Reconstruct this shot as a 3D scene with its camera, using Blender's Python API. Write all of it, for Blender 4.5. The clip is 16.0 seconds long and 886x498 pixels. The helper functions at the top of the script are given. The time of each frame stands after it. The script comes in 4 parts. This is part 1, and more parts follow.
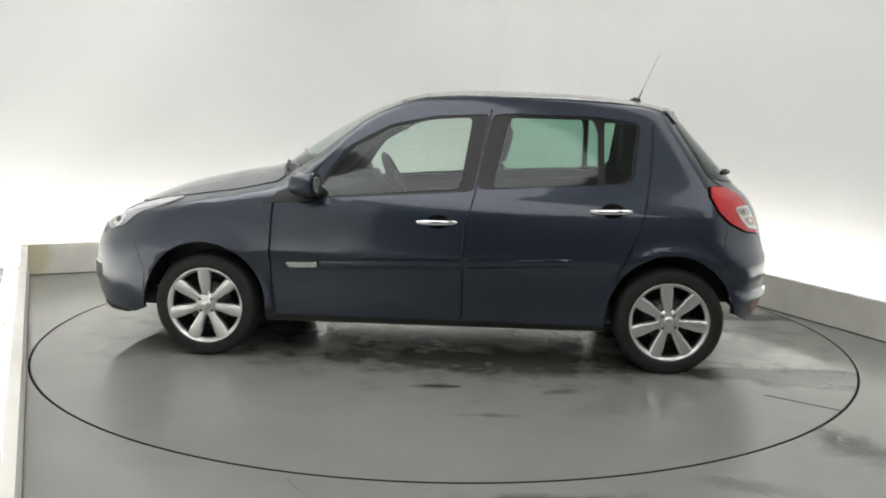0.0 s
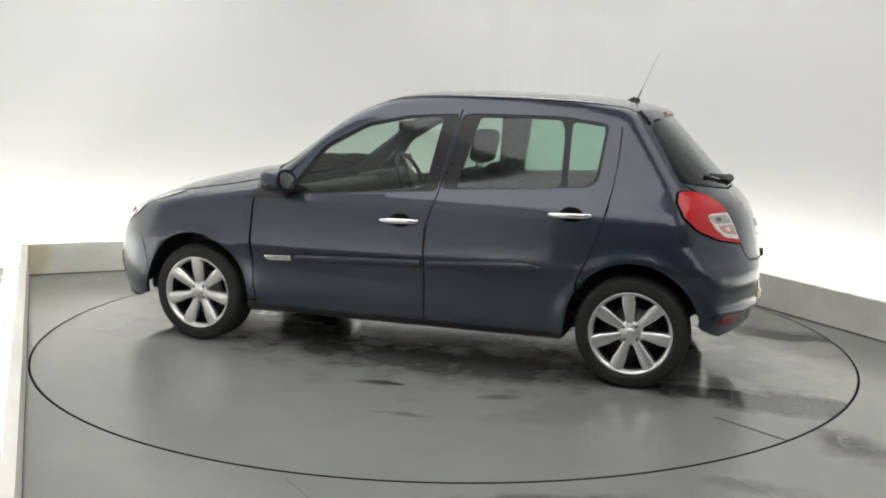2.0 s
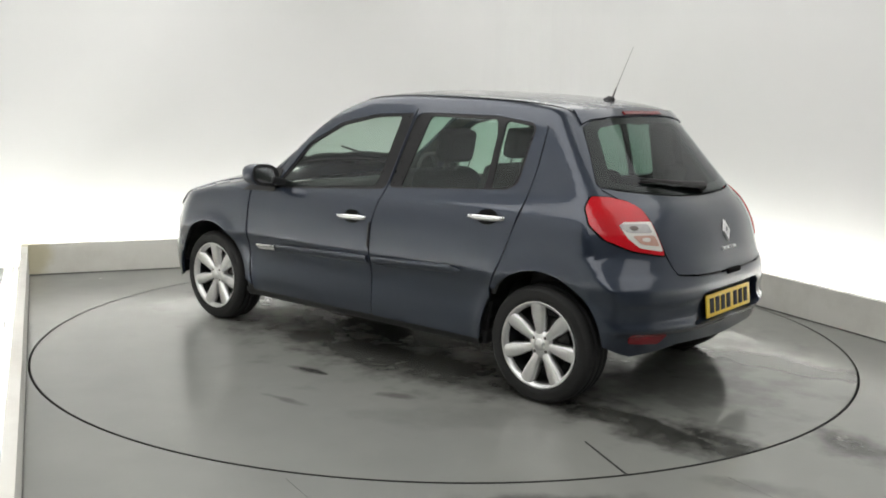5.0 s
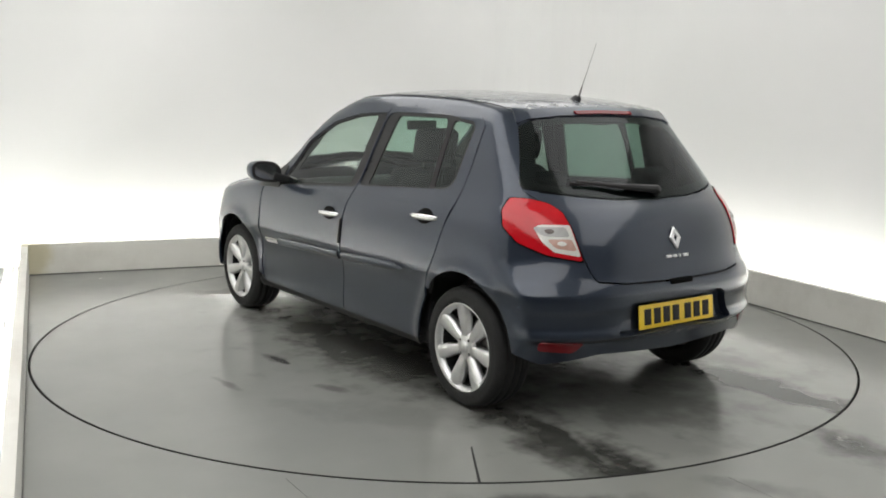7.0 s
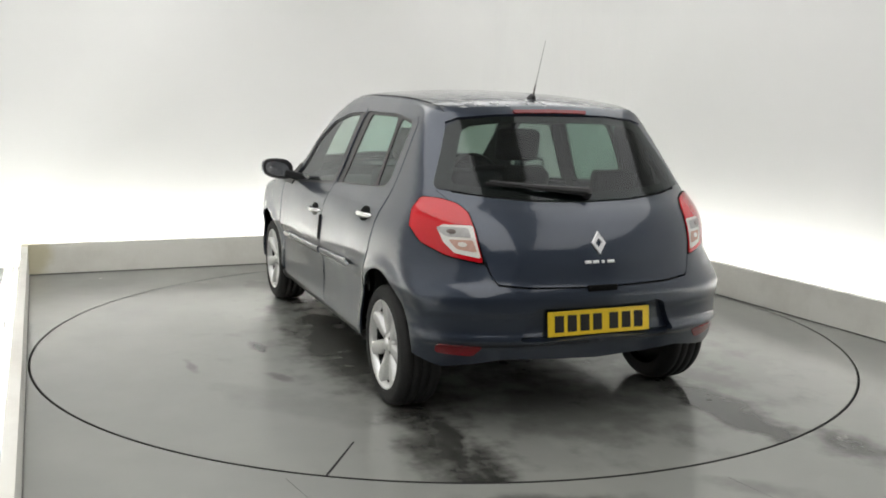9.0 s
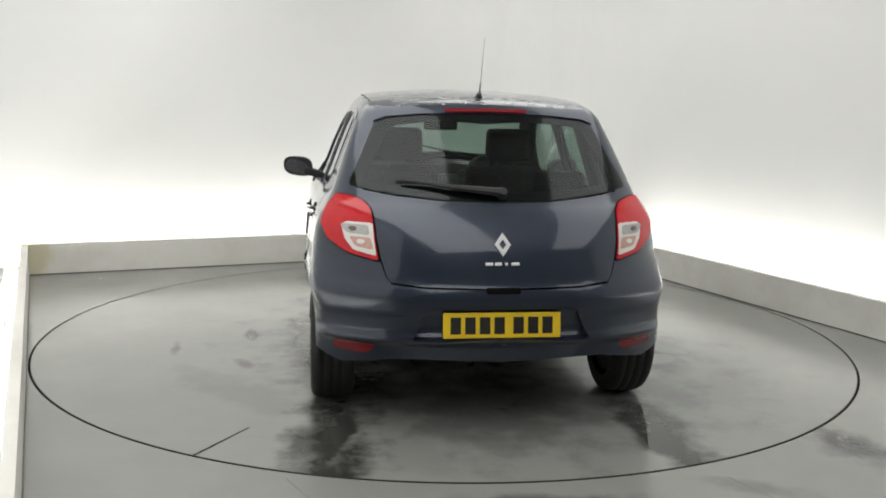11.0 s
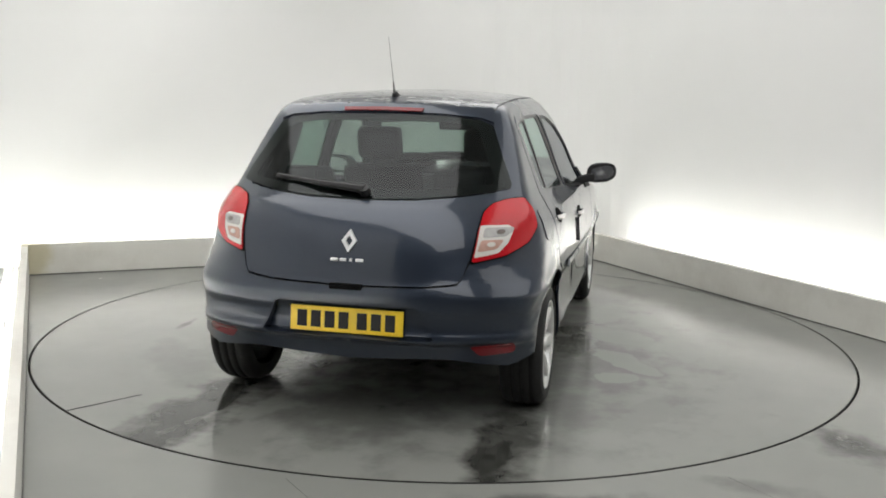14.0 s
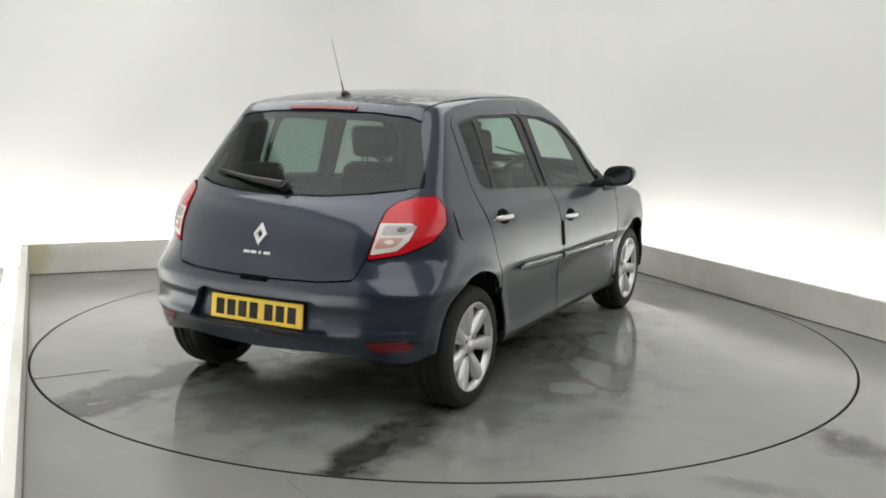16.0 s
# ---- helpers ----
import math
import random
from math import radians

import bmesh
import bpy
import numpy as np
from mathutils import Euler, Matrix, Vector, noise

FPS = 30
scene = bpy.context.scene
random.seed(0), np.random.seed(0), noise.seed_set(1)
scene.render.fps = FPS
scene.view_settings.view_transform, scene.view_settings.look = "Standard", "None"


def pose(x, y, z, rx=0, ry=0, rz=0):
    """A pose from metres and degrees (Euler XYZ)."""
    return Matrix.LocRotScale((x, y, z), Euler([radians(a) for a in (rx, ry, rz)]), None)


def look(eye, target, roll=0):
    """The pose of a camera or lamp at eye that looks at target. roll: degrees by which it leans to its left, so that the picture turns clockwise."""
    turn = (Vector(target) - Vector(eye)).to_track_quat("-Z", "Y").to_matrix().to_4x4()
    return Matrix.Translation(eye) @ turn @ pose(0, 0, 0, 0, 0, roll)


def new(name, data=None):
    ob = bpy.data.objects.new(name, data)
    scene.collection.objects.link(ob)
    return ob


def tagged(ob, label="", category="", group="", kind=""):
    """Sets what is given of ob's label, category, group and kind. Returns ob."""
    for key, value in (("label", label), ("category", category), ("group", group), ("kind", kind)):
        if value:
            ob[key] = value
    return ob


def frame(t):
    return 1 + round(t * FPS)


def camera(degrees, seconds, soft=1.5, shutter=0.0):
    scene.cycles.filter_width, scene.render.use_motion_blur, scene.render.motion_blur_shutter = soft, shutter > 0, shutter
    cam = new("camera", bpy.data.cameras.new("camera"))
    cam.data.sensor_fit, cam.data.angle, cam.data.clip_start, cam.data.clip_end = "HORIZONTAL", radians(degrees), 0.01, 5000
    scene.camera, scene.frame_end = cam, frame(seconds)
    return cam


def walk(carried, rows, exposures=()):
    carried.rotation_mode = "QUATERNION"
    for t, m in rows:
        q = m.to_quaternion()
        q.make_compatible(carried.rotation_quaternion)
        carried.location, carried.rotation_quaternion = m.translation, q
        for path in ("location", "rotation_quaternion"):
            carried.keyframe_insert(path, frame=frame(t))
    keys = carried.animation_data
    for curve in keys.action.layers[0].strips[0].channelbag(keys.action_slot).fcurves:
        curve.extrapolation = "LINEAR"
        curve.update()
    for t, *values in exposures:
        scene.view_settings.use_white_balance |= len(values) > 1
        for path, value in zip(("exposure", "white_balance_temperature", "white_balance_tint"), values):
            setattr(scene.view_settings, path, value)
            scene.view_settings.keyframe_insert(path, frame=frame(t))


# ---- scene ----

# ---------------------------------------------------------------- camera
SECONDS = 16.0
EYE = Vector((0.0, -5.865, 1.454))
YAW, PITCH, ROLL = radians(0.165), radians(8.994), 1.078
AIM = EYE + Vector((-math.sin(YAW) * math.cos(PITCH), math.cos(YAW) * math.cos(PITCH), -math.sin(PITCH)))
cam = camera(50.8, SECONDS, soft=1.8)
walk(cam, [(0.0, look(EYE, AIM, ROLL)), (SECONDS, look(EYE, AIM, ROLL))])

# the turntable turns evenly; the car's nose lies at this angle
TURN_START, TURN_RATE = 175.37, -7.027
DISC_R = 2.448
CAR_DX, CAR_DY = -1.288, 0.010      # rear axle from the turntable's axis, in the car's own directions

# ---------------------------------------------------------------- light
world = bpy.data.worlds.new("room_air")
world.use_nodes = True
scene.world = world
world.node_tree.nodes["Background"].inputs[0].default_value = (0.8, 0.85, 0.9, 1)
world.node_tree.nodes["Background"].inputs[1].default_value = 0.02
scene.view_settings.exposure = 0.0

# plan of the room, inner faces of the kerb: back corner left, back corner right and points along the two sides
BL = Vector((-3.365, 1.542))
BR = Vector((1.133, 3.418))
SIDE_L = Vector((0.4008, -0.9162)).normalized()
SIDE_R = Vector((0.4247, -0.9053)).normalized()
FL = BL + SIDE_L * 6.2
FR = BR + SIDE_R * 9.6
CEIL = 3.3


def area_lamp(name, m, sx, sy, watts, colour):
    d = bpy.data.lights.new(name, "AREA")
    d.shape, d.size, d.size_y, d.energy, d.color = "RECTANGLE", sx, sy, watts, colour
    ob = new(name, d)
    ob.matrix_basis = m
    return ob


ROOM_TURN = math.degrees(math.atan2(0.387, 0.92))
# two long rows of ceiling lights, one along each side of the bay
MID = (BL + BR) / 2 + SIDE_L * 4.7
ACROSS = Vector((0.92, 0.387)).normalized()
for off, watts in ((-1.55, 116), (1.55, 77)):
    at = MID + ACROSS * off
    area_lamp("ceiling_lamp", pose(at.x, at.y, CEIL - 0.06, 0, 0, ROOM_TURN), 2.0, 9.2, watts, (1.0, 0.99, 0.975))

# ---------------------------------------------------------------- materials
def mat(name):
    m = bpy.data.materials.new(name)
    m.use_nodes = True
    nt = m.node_tree
    return m, nt, nt.nodes["Principled BSDF"]


def node(nt, kind, **kw):
    n = nt.nodes.new(kind)
    for k, v in kw.items():
        n.inputs[k].default_value = v
    return n


def noise_of(nt, scale, detail=4.0, vec=None, rough=0.55):
    n = nt.nodes.new("ShaderNodeTexNoise")
    n.inputs["Scale"].default_value, n.inputs["Detail"].default_value, n.inputs["Roughness"].default_value = scale, detail, rough
    if vec is None:
        vec = nt.nodes.new("ShaderNodeTexCoord").outputs["Object"]
    nt.links.new(vec, n.inputs["Vector"])
    return n


def ramp(nt, src, *stops):
    r = nt.nodes.new("ShaderNodeValToRGB")
    while len(r.color_ramp.elements) < len(stops):
        r.color_ramp.elements.new(0.5)
    for e, (p, c) in zip(r.color_ramp.elements, stops):
        e.position = p
        e.color = c if len(c) == 4 else (*c, 1)
    nt.links.new(src, r.inputs["Fac"])
    return r.outputs["Color"]


def grey(v):
    return (v, v, v, 1)


def math_node(nt, op, a, b=0.0, clamp=False):
    n = nt.nodes.new("ShaderNodeMath")
    n.operation, n.use_clamp = op, clamp
    for i, v in enumerate((a, b)):
        if isinstance(v, (int, float)):
            n.inputs[i].default_value = v
        else:
            nt.links.new(v, n.inputs[i])
    return n.outputs[0]


def mix_colour(nt, fac, a, b, mode="MIX"):
    n = nt.nodes.new("ShaderNodeMix")
    n.data_type, n.blend_type = "RGBA", mode
    for k, v in ((0, fac), (6, a), (7, b)):
        if isinstance(v, (int, float)):
            n.inputs[k].default_value = v
        elif isinstance(v, tuple):
            n.inputs[k].default_value = v if len(v) == 4 else (*v, 1)
        else:
            nt.links.new(v, n.inputs[k])
    return n.outputs[2]


def bump(nt, p, height, strength, distance):
    b = nt.nodes.new("ShaderNodeBump")
    b.inputs["Strength"].default_value, b.inputs["Distance"].default_value = strength, distance
    nt.links.new(height, b.inputs["Height"])
    nt.links.new(b.outputs[0], p.inputs["Normal"])


def simple(name, colour, rough, metal=0.0, grain=0.12, scale=30.0, relief=0.0, coat=0.0):
    """A plain material with a little grain in colour and gloss."""
    m, nt, p = mat(name)
    n = noise_of(nt, scale)
    lo = tuple(c * (1 - grain) for c in colour)
    hi = tuple(min(1, c * (1 + grain)) for c in colour)
    nt.links.new(ramp(nt, n.outputs["Fac"], (0.3, lo), (0.7, hi)), p.inputs["Base Color"])
    nt.links.new(ramp(nt, n.outputs["Fac"], (0.3, grey(rough * 0.9)), (0.7, grey(min(1, rough * 1.1)))), p.inputs["Roughness"])
    p.inputs["Metallic"].default_value = metal
    p.inputs["Coat Weight"].default_value = coat
    p.inputs["Coat Roughness"].default_value = 0.03
    if relief:
        bump(nt, p, n.outputs["Fac"], 0.6, relief)
    return m


def wall_paint():
    m, nt, p = mat("white_wall_paint")
    big, fine = noise_of(nt, 0.7, 3), noise_of(nt, 90, 3)
    nt.links.new(ramp(nt, big.outputs["Fac"], (0.3, (0.78, 0.785, 0.77)), (0.7, (0.81, 0.81, 0.80))), p.inputs["Base Color"])
    p.inputs["Roughness"].default_value = 0.75
    bump(nt, p, fine.outputs["Fac"], 0.2, 0.002)
    return m


def emitter(name, colour, strength):
    m, nt, p = mat(name)
    p.inputs["Base Color"].default_value = (0.9, 0.9, 0.9, 1)
    p.inputs["Emission Color"].default_value = (*colour, 1)
    p.inputs["Emission Strength"].default_value = strength
    return m


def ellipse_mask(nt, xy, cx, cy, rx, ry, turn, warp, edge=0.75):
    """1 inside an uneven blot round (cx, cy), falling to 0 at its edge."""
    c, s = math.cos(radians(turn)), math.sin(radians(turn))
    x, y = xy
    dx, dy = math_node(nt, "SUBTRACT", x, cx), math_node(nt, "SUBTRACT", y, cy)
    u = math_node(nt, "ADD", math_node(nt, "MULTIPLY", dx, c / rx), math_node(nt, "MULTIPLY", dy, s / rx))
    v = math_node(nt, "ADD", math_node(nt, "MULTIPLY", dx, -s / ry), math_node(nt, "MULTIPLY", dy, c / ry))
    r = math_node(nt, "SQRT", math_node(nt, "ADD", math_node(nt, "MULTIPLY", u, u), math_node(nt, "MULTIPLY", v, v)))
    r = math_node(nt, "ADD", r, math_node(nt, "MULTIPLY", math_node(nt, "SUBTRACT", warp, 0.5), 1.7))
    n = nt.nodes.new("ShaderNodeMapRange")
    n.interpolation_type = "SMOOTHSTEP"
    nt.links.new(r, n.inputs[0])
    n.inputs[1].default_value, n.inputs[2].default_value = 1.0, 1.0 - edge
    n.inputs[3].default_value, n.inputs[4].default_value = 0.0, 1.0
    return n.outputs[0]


def floor_paint(name, blots, dry=0.0):
    """Worn grey floor paint; blots are wet, soiled or painted-shade places (cx, cy, rx, ry, turn, dark, shine, softness
    of edge).
    """
    m, nt, p = mat(name)
    tc = nt.nodes.new("ShaderNodeTexCoord")
    sep = nt.nodes.new("ShaderNodeSeparateXYZ")
    nt.links.new(tc.outputs["Object"], sep.inputs[0])
    xy = (sep.outputs[0], sep.outputs[1])
    big, mid = noise_of(nt, 0.9, 4), noise_of(nt, 3.0, 5, rough=0.55)
    soft = noise_of(nt, 5.0, 5, rough=0.55)
    fine = noise_of(nt, 120, 3)
    col = ramp(nt, big.outputs["Fac"], (0.3, (0.215, 0.223, 0.207)), (0.7, (0.255, 0.26, 0.24)))
    col = mix_colour(nt, 0.25, col, ramp(nt, mid.outputs["Fac"], (0.2, (0.21, 0.21, 0.195)), (0.8, (0.285, 0.285, 0.265))))
    rough = ramp(nt, mid.outputs["Fac"], (0.2, grey(0.20 + dry)), (0.8, grey(0.28 + dry)))
    stain = ramp(nt, noise_of(nt, 14, 6).outputs["Fac"], (0.25, grey(0.8)), (0.6, grey(1.0)))
    wet, gloss, pool, suds = None, None, None, None
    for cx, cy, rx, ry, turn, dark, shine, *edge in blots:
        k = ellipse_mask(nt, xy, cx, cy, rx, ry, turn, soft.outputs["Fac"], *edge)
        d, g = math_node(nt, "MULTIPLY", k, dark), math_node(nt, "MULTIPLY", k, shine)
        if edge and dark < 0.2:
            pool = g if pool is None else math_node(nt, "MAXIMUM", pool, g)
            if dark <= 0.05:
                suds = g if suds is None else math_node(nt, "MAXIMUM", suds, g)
        # on the disc, wet also carries the shade painted under the car
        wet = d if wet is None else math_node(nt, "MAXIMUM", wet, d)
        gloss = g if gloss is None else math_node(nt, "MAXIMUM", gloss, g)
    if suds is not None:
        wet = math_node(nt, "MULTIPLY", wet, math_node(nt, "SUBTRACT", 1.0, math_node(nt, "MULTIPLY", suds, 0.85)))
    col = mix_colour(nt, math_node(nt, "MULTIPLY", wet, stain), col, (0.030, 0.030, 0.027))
    patchy = ramp(nt, noise_of(nt, 7, 5).outputs["Fac"], (0.3, grey(0.45)), (0.6, grey(1.0)))
    rough = mix_colour(nt, math_node(nt, "MULTIPLY", math_node(nt, "POWER", gloss, 1.6), patchy), rough, grey(0.04))
    if pool is not None:
        rough = mix_colour(nt, pool, rough, grey(0.0))
    nt.links.new(col, p.inputs["Base Color"])
    nt.links.new(rough, p.inputs["Roughness"])
    p.inputs["Specular IOR Level"].default_value = 0.5
    grain = fine.outputs["Fac"] if pool is None else math_node(nt, "MULTIPLY", fine.outputs["Fac"], math_node(nt, "SUBTRACT", 1.0, pool, True))
    bump(nt, p, grain, 0.12, 0.0012)
    return m


def kerb_paint():
    """Scuffed cream paint with a yellowed stain at one end of the back run."""
    m, nt, p = mat("kerb_paint")
    tc = nt.nodes.new("ShaderNodeTexCoord")
    sep = nt.nodes.new("ShaderNodeSeparateXYZ")
    nt.links.new(tc.outputs["Object"], sep.inputs[0])
    big, fine = noise_of(nt, 2.0, 6, rough=0.65), noise_of(nt, 60, 3)
    col = ramp(nt, big.outputs["Fac"], (0.25, (0.62, 0.605, 0.55)), (0.55, (0.75, 0.74, 0.69)))
    k = ellipse_mask(nt, (sep.outputs[0], sep.outputs[1]), -3.33, 1.55, 0.15, 0.15, 0, big.outputs["Fac"])
    col = mix_colour(nt, math_node(nt, "MULTIPLY", k, 0.55), col, (0.52, 0.46, 0.24))
    nt.links.new(col, p.inputs["Base Color"])
    p.inputs["Roughness"].default_value = 0.6
    bump(nt, p, fine.outputs["Fac"], 0.3, 0.001)
    return m


WALL = wall_paint()
# dark colour stands for lack of light on the unseen entrance wall
WALL_DIM = simple("unseen_unlit_wall_grey", (0.19, 0.194, 0.20), 0.7, 0, 0.1, 2.0)
KERB = kerb_paint()
CEILING = simple("ceiling_paint", (0.75, 0.75, 0.73), 0.8, 0, 0.04, 3.0)
PIT = simple("dark_steel_pit", (0.02, 0.02, 0.02), 0.7)
PIT.node_tree.nodes["Principled BSDF"].inputs["Specular IOR Level"].default_value = 0.15
GRIME = simple("grimy_grey", (0.10, 0.10, 0.09), 0.8, 0, 0.4, 4.0)
TUBE = emitter("light_tube", (1.0, 0.995, 0.97), 26.0)

# ---------------------------------------------------------------- mesh helpers
def mesh_of(name, verts, faces, material, smooth=False):
    me = bpy.data.meshes.new(name)
    me.from_pydata([tuple(v) for v in verts], [], [tuple(f) for f in faces])
    me.materials.append(material)
    if smooth:
        me.shade_smooth()
    me.update()
    return me


def part(name, data, material, parent, label=""):
    """Links a bmesh or a mesh as one object under a thing or a part."""
    if isinstance(data, bmesh.types.BMesh):
        me = bpy.data.meshes.new(name)
        data.to_mesh(me)
        data.free()
        me.materials.append(material)
    else:
        me = data
    ob = new(name, me)
    if parent is not None:
        ob.parent = parent
    return tagged(ob, label)


def prism(name, outline, z0, z1, material):
    """An upright solid over a convex or plain outline of (x, y)."""
    bm = bmesh.new()
    lo = [bm.verts.new((x, y, z0)) for x, y in outline]
    hi = [bm.verts.new((x, y, z1)) for x, y in outline]
    n = len(lo)
    for i in range(n):
        bm.faces.new((lo[i], lo[(i + 1) % n], hi[(i + 1) % n], hi[i]))
    bm.faces.new(hi)
    bm.faces.new(lo[::-1])
    bmesh.ops.recalc_face_normals(bm, faces=bm.faces)
    me = bpy.data.meshes.new(name)
    bm.to_mesh(me)
    bm.free()
    me.materials.append(material)
    return me


def ribbon(name, inner, outer, z0, z1, material):
    """A solid wall between two open plan lines with as many points."""
    bm = bmesh.new()
    rows = [[bm.verts.new((p[0], p[1], z)) for p in line] for line, z in ((inner, z0), (inner, z1), (outer, z1), (outer, z0))]
    for a, b in ((0, 1), (1, 2), (2, 3), (3, 0)):
        for i in range(len(inner) - 1):
            bm.faces.new((rows[a][i], rows[a][i + 1], rows[b][i + 1], rows[b][i]))
    for i in (0, -1):
        bm.faces.new([r[i] for r in rows])
    bmesh.ops.recalc_face_normals(bm, faces=bm.faces)
    me = bpy.data.meshes.new(name)
    bm.to_mesh(me)
    bm.free()
    me.materials.append(material)
    return me


# ---------------------------------------------------------------- the room
def plan_line(out, corner_r, start=FL, end=FR):
    """The room's outline moved outwards by out metres, with the back right corner rounded."""
    nl = Vector((SIDE_L.y, -SIDE_L.x))
    nb = Vector((-(BR - BL).normalized().y, (BR - BL).normalized().x))
    nr = Vector((-SIDE_R.y, SIDE_R.x))
    if nl.dot(BL) < 0:
        nl = -nl
    if nr.dot(BR) < 0:
        nr = -nr
    back = (BR - BL).normalized()

    def meet(p, d, q, e):
        k = ((q.x - p.x) * e.y - (q.y - p.y) * e.x) / (d.x * e.y - d.y * e.x)
        return p + d * k
    pl, pb, pr = BL + nl * out, BL + nb * out, BR + nr * out
    c1, c2 = meet(pl, SIDE_L, pb, back), meet(pb, back, pr, SIDE_R)
    pts = [start + nl * out, c1]
    a, b = c2 - back * corner_r, c2 + SIDE_R * corner_r
    for i in range(17):
        t = i / 16
        pts.append(a * (1 - t) ** 2 + c2 * 2 * t * (1 - t) + b * t * t)
    pts.append(end + nr * out)
    return pts


def build_room():
    wall_in, wall_out = plan_line(0.42, 1.1), plan_line(0.57, 1.1)
    tagged(new("wall_north", ribbon("wall_north", wall_in, wall_out, 0.0, CEIL, WALL)), "smooth white painted wall with a rounded corner, lit from below", "wall", kind="structure")
    # the entrance side: an unseen wall added behind the place from where the turntable is watched, dark to dim the
    # car's reflections
    out = (wall_out[0] - wall_in[0]).normalized()
    dim = [wall_out[0], wall_out[0] + out * 1.3, Vector((-0.9, -8.8)), wall_out[-1]]
    back = [p + (p - Vector((0.0, -3.0))).normalized() * 0.15 for p in dim]
    tagged(new("wall_south", ribbon("wall_south", dim, back, 0.0, CEIL, WALL_DIM)), "plain unseen wall added to close the entrance side, dark grey to look unlit", "wall", kind="structure")
    outline = plan_line(0.75, 1.1) + [p + (p - Vector((0.0, -3.0))).normalized() * 0.3 for p in dim[:0:-1]]
    tagged(new("ceiling", prism("ceiling", outline, CEIL, CEIL + 0.15, CEILING)), "plain white ceiling over the photo bay", "ceiling", kind="structure")
    # floor with a round hole for the turntable
    hole_r, n = DISC_R + 0.010, 160
    bm = bmesh.new()
    ring = [bm.verts.new((hole_r * math.cos(2 * math.pi * i / n), hole_r * math.sin(2 * math.pi * i / n), 0)) for i in range(n)]
    low = [bm.verts.new((v.co.x, v.co.y, -0.12)) for v in ring]
    far = []
    for i in range(n):
        a = 2 * math.pi * i / n
        far.append(bm.verts.new((11 * math.cos(a), 11 * math.sin(a), 0)))
    for i in range(n):
        j = (i + 1) % n
        bm.faces.new((ring[i], far[i], far[j], ring[j]))
        bm.faces.new((low[i], ring[i], ring[j], low[j]))
    floor_mat = floor_paint("floor_paint", [(1.82, -1.98, 0.45, 0.20, -58, 0.8, 0.3), (0.38, -2.62, 0.5, 0.12, 4, 0.6, 0.3), (-0.2, -2.75, 0.5, 0.08, 3, 0.4, 0.3), (1.25, -2.45, 0.3, 0.10, -20, 0.35, 0.3),
                                            (3.0, -1.2, 0.9, 0.35, 120, 0.15, 0.3), (2.3, 1.3, 1.6, 0.3, 117, 0.25, 0.4), (-0.4, -2.75, 0.2, 0.04, 120, 0.5, 0.2)])
    tagged(part("floor", bm, floor_mat, None), "worn grey painted concrete floor with wet patches", "floor", kind="structure")
    for p, q in (((-0.60, -2.44), (-0.42, -2.72)), ((1.14, -2.34), (1.30, -2.60))):
        bm = bmesh.new()
        cyl(bm, (*p, -0.0035), (*q, -0.0035), 0.0045, 6)
        tagged(part("trim", bm, GRIME, None), "thin dark joint in the painted floor", "floor joint", kind="structure")
    pit = prism("turntable_pit", [(2.6 * math.cos(k * 0.1963), 2.6 * math.sin(k * 0.1963)) for k in range(32)], -0.16, -0.125, PIT)
    tagged(new("turntable_pit", pit), "dark pit under the turntable", "pit", kind="structure")
    k_in, k_out = plan_line(0.0, 0.8), plan_line(0.05, 0.8)
    tagged(new("kerb", ribbon("kerb", k_in, k_out, 0.0, 0.25, KERB)), "cream painted upstand hiding the light trough", "kerb", kind="structure")
    # thin dark grey strip along the kerb's foot
    tagged(new("kerb_foot_strip", ribbon("kerb_foot_strip", plan_line(-0.006, 0.8), plan_line(0.002, 0.8), 0.0, 0.008, GRIME)), "thin dark line at the foot of the kerb", "sealant", kind="structure")
    # hidden light tubes behind the kerb
    line = plan_line(0.14, 0.8)
    for a, b in ((line[0], line[1]), (line[1], line[2]), (line[-2], line[-1])):
        steps = max(1, round((b - a).length / 1.55))
        for i in range(steps):
            p, q = a.lerp(b, (i + 0.03) / steps), a.lerp(b, (i + 0.97) / steps)
            tube(p, q)


def cyl(bm, p, q, r, n=10, r2=None):
    p, q = Vector(p), Vector(q)
    m = Matrix.Translation((p + q) / 2) @ (q - p).to_track_quat("Z", "Y").to_matrix().to_4x4()
    return bmesh.ops.create_cone(bm, cap_ends=True, segments=n, radius1=r, radius2=r if r2 is None else r2, depth=(q - p).length, matrix=m)


def box(bm, c, s, m=None, bev=0.0):
    made = bmesh.ops.create_cube(bm, size=1.0, matrix=(m or Matrix()) @ Matrix.Translation(c) @ Matrix.Diagonal((*s, 1)))
    if bev:
        es = list({e for v in made["verts"] for e in v.link_edges})
        bmesh.ops.bevel(bm, geom=es, offset=bev, segments=3, affect="EDGES", profile=0.6)


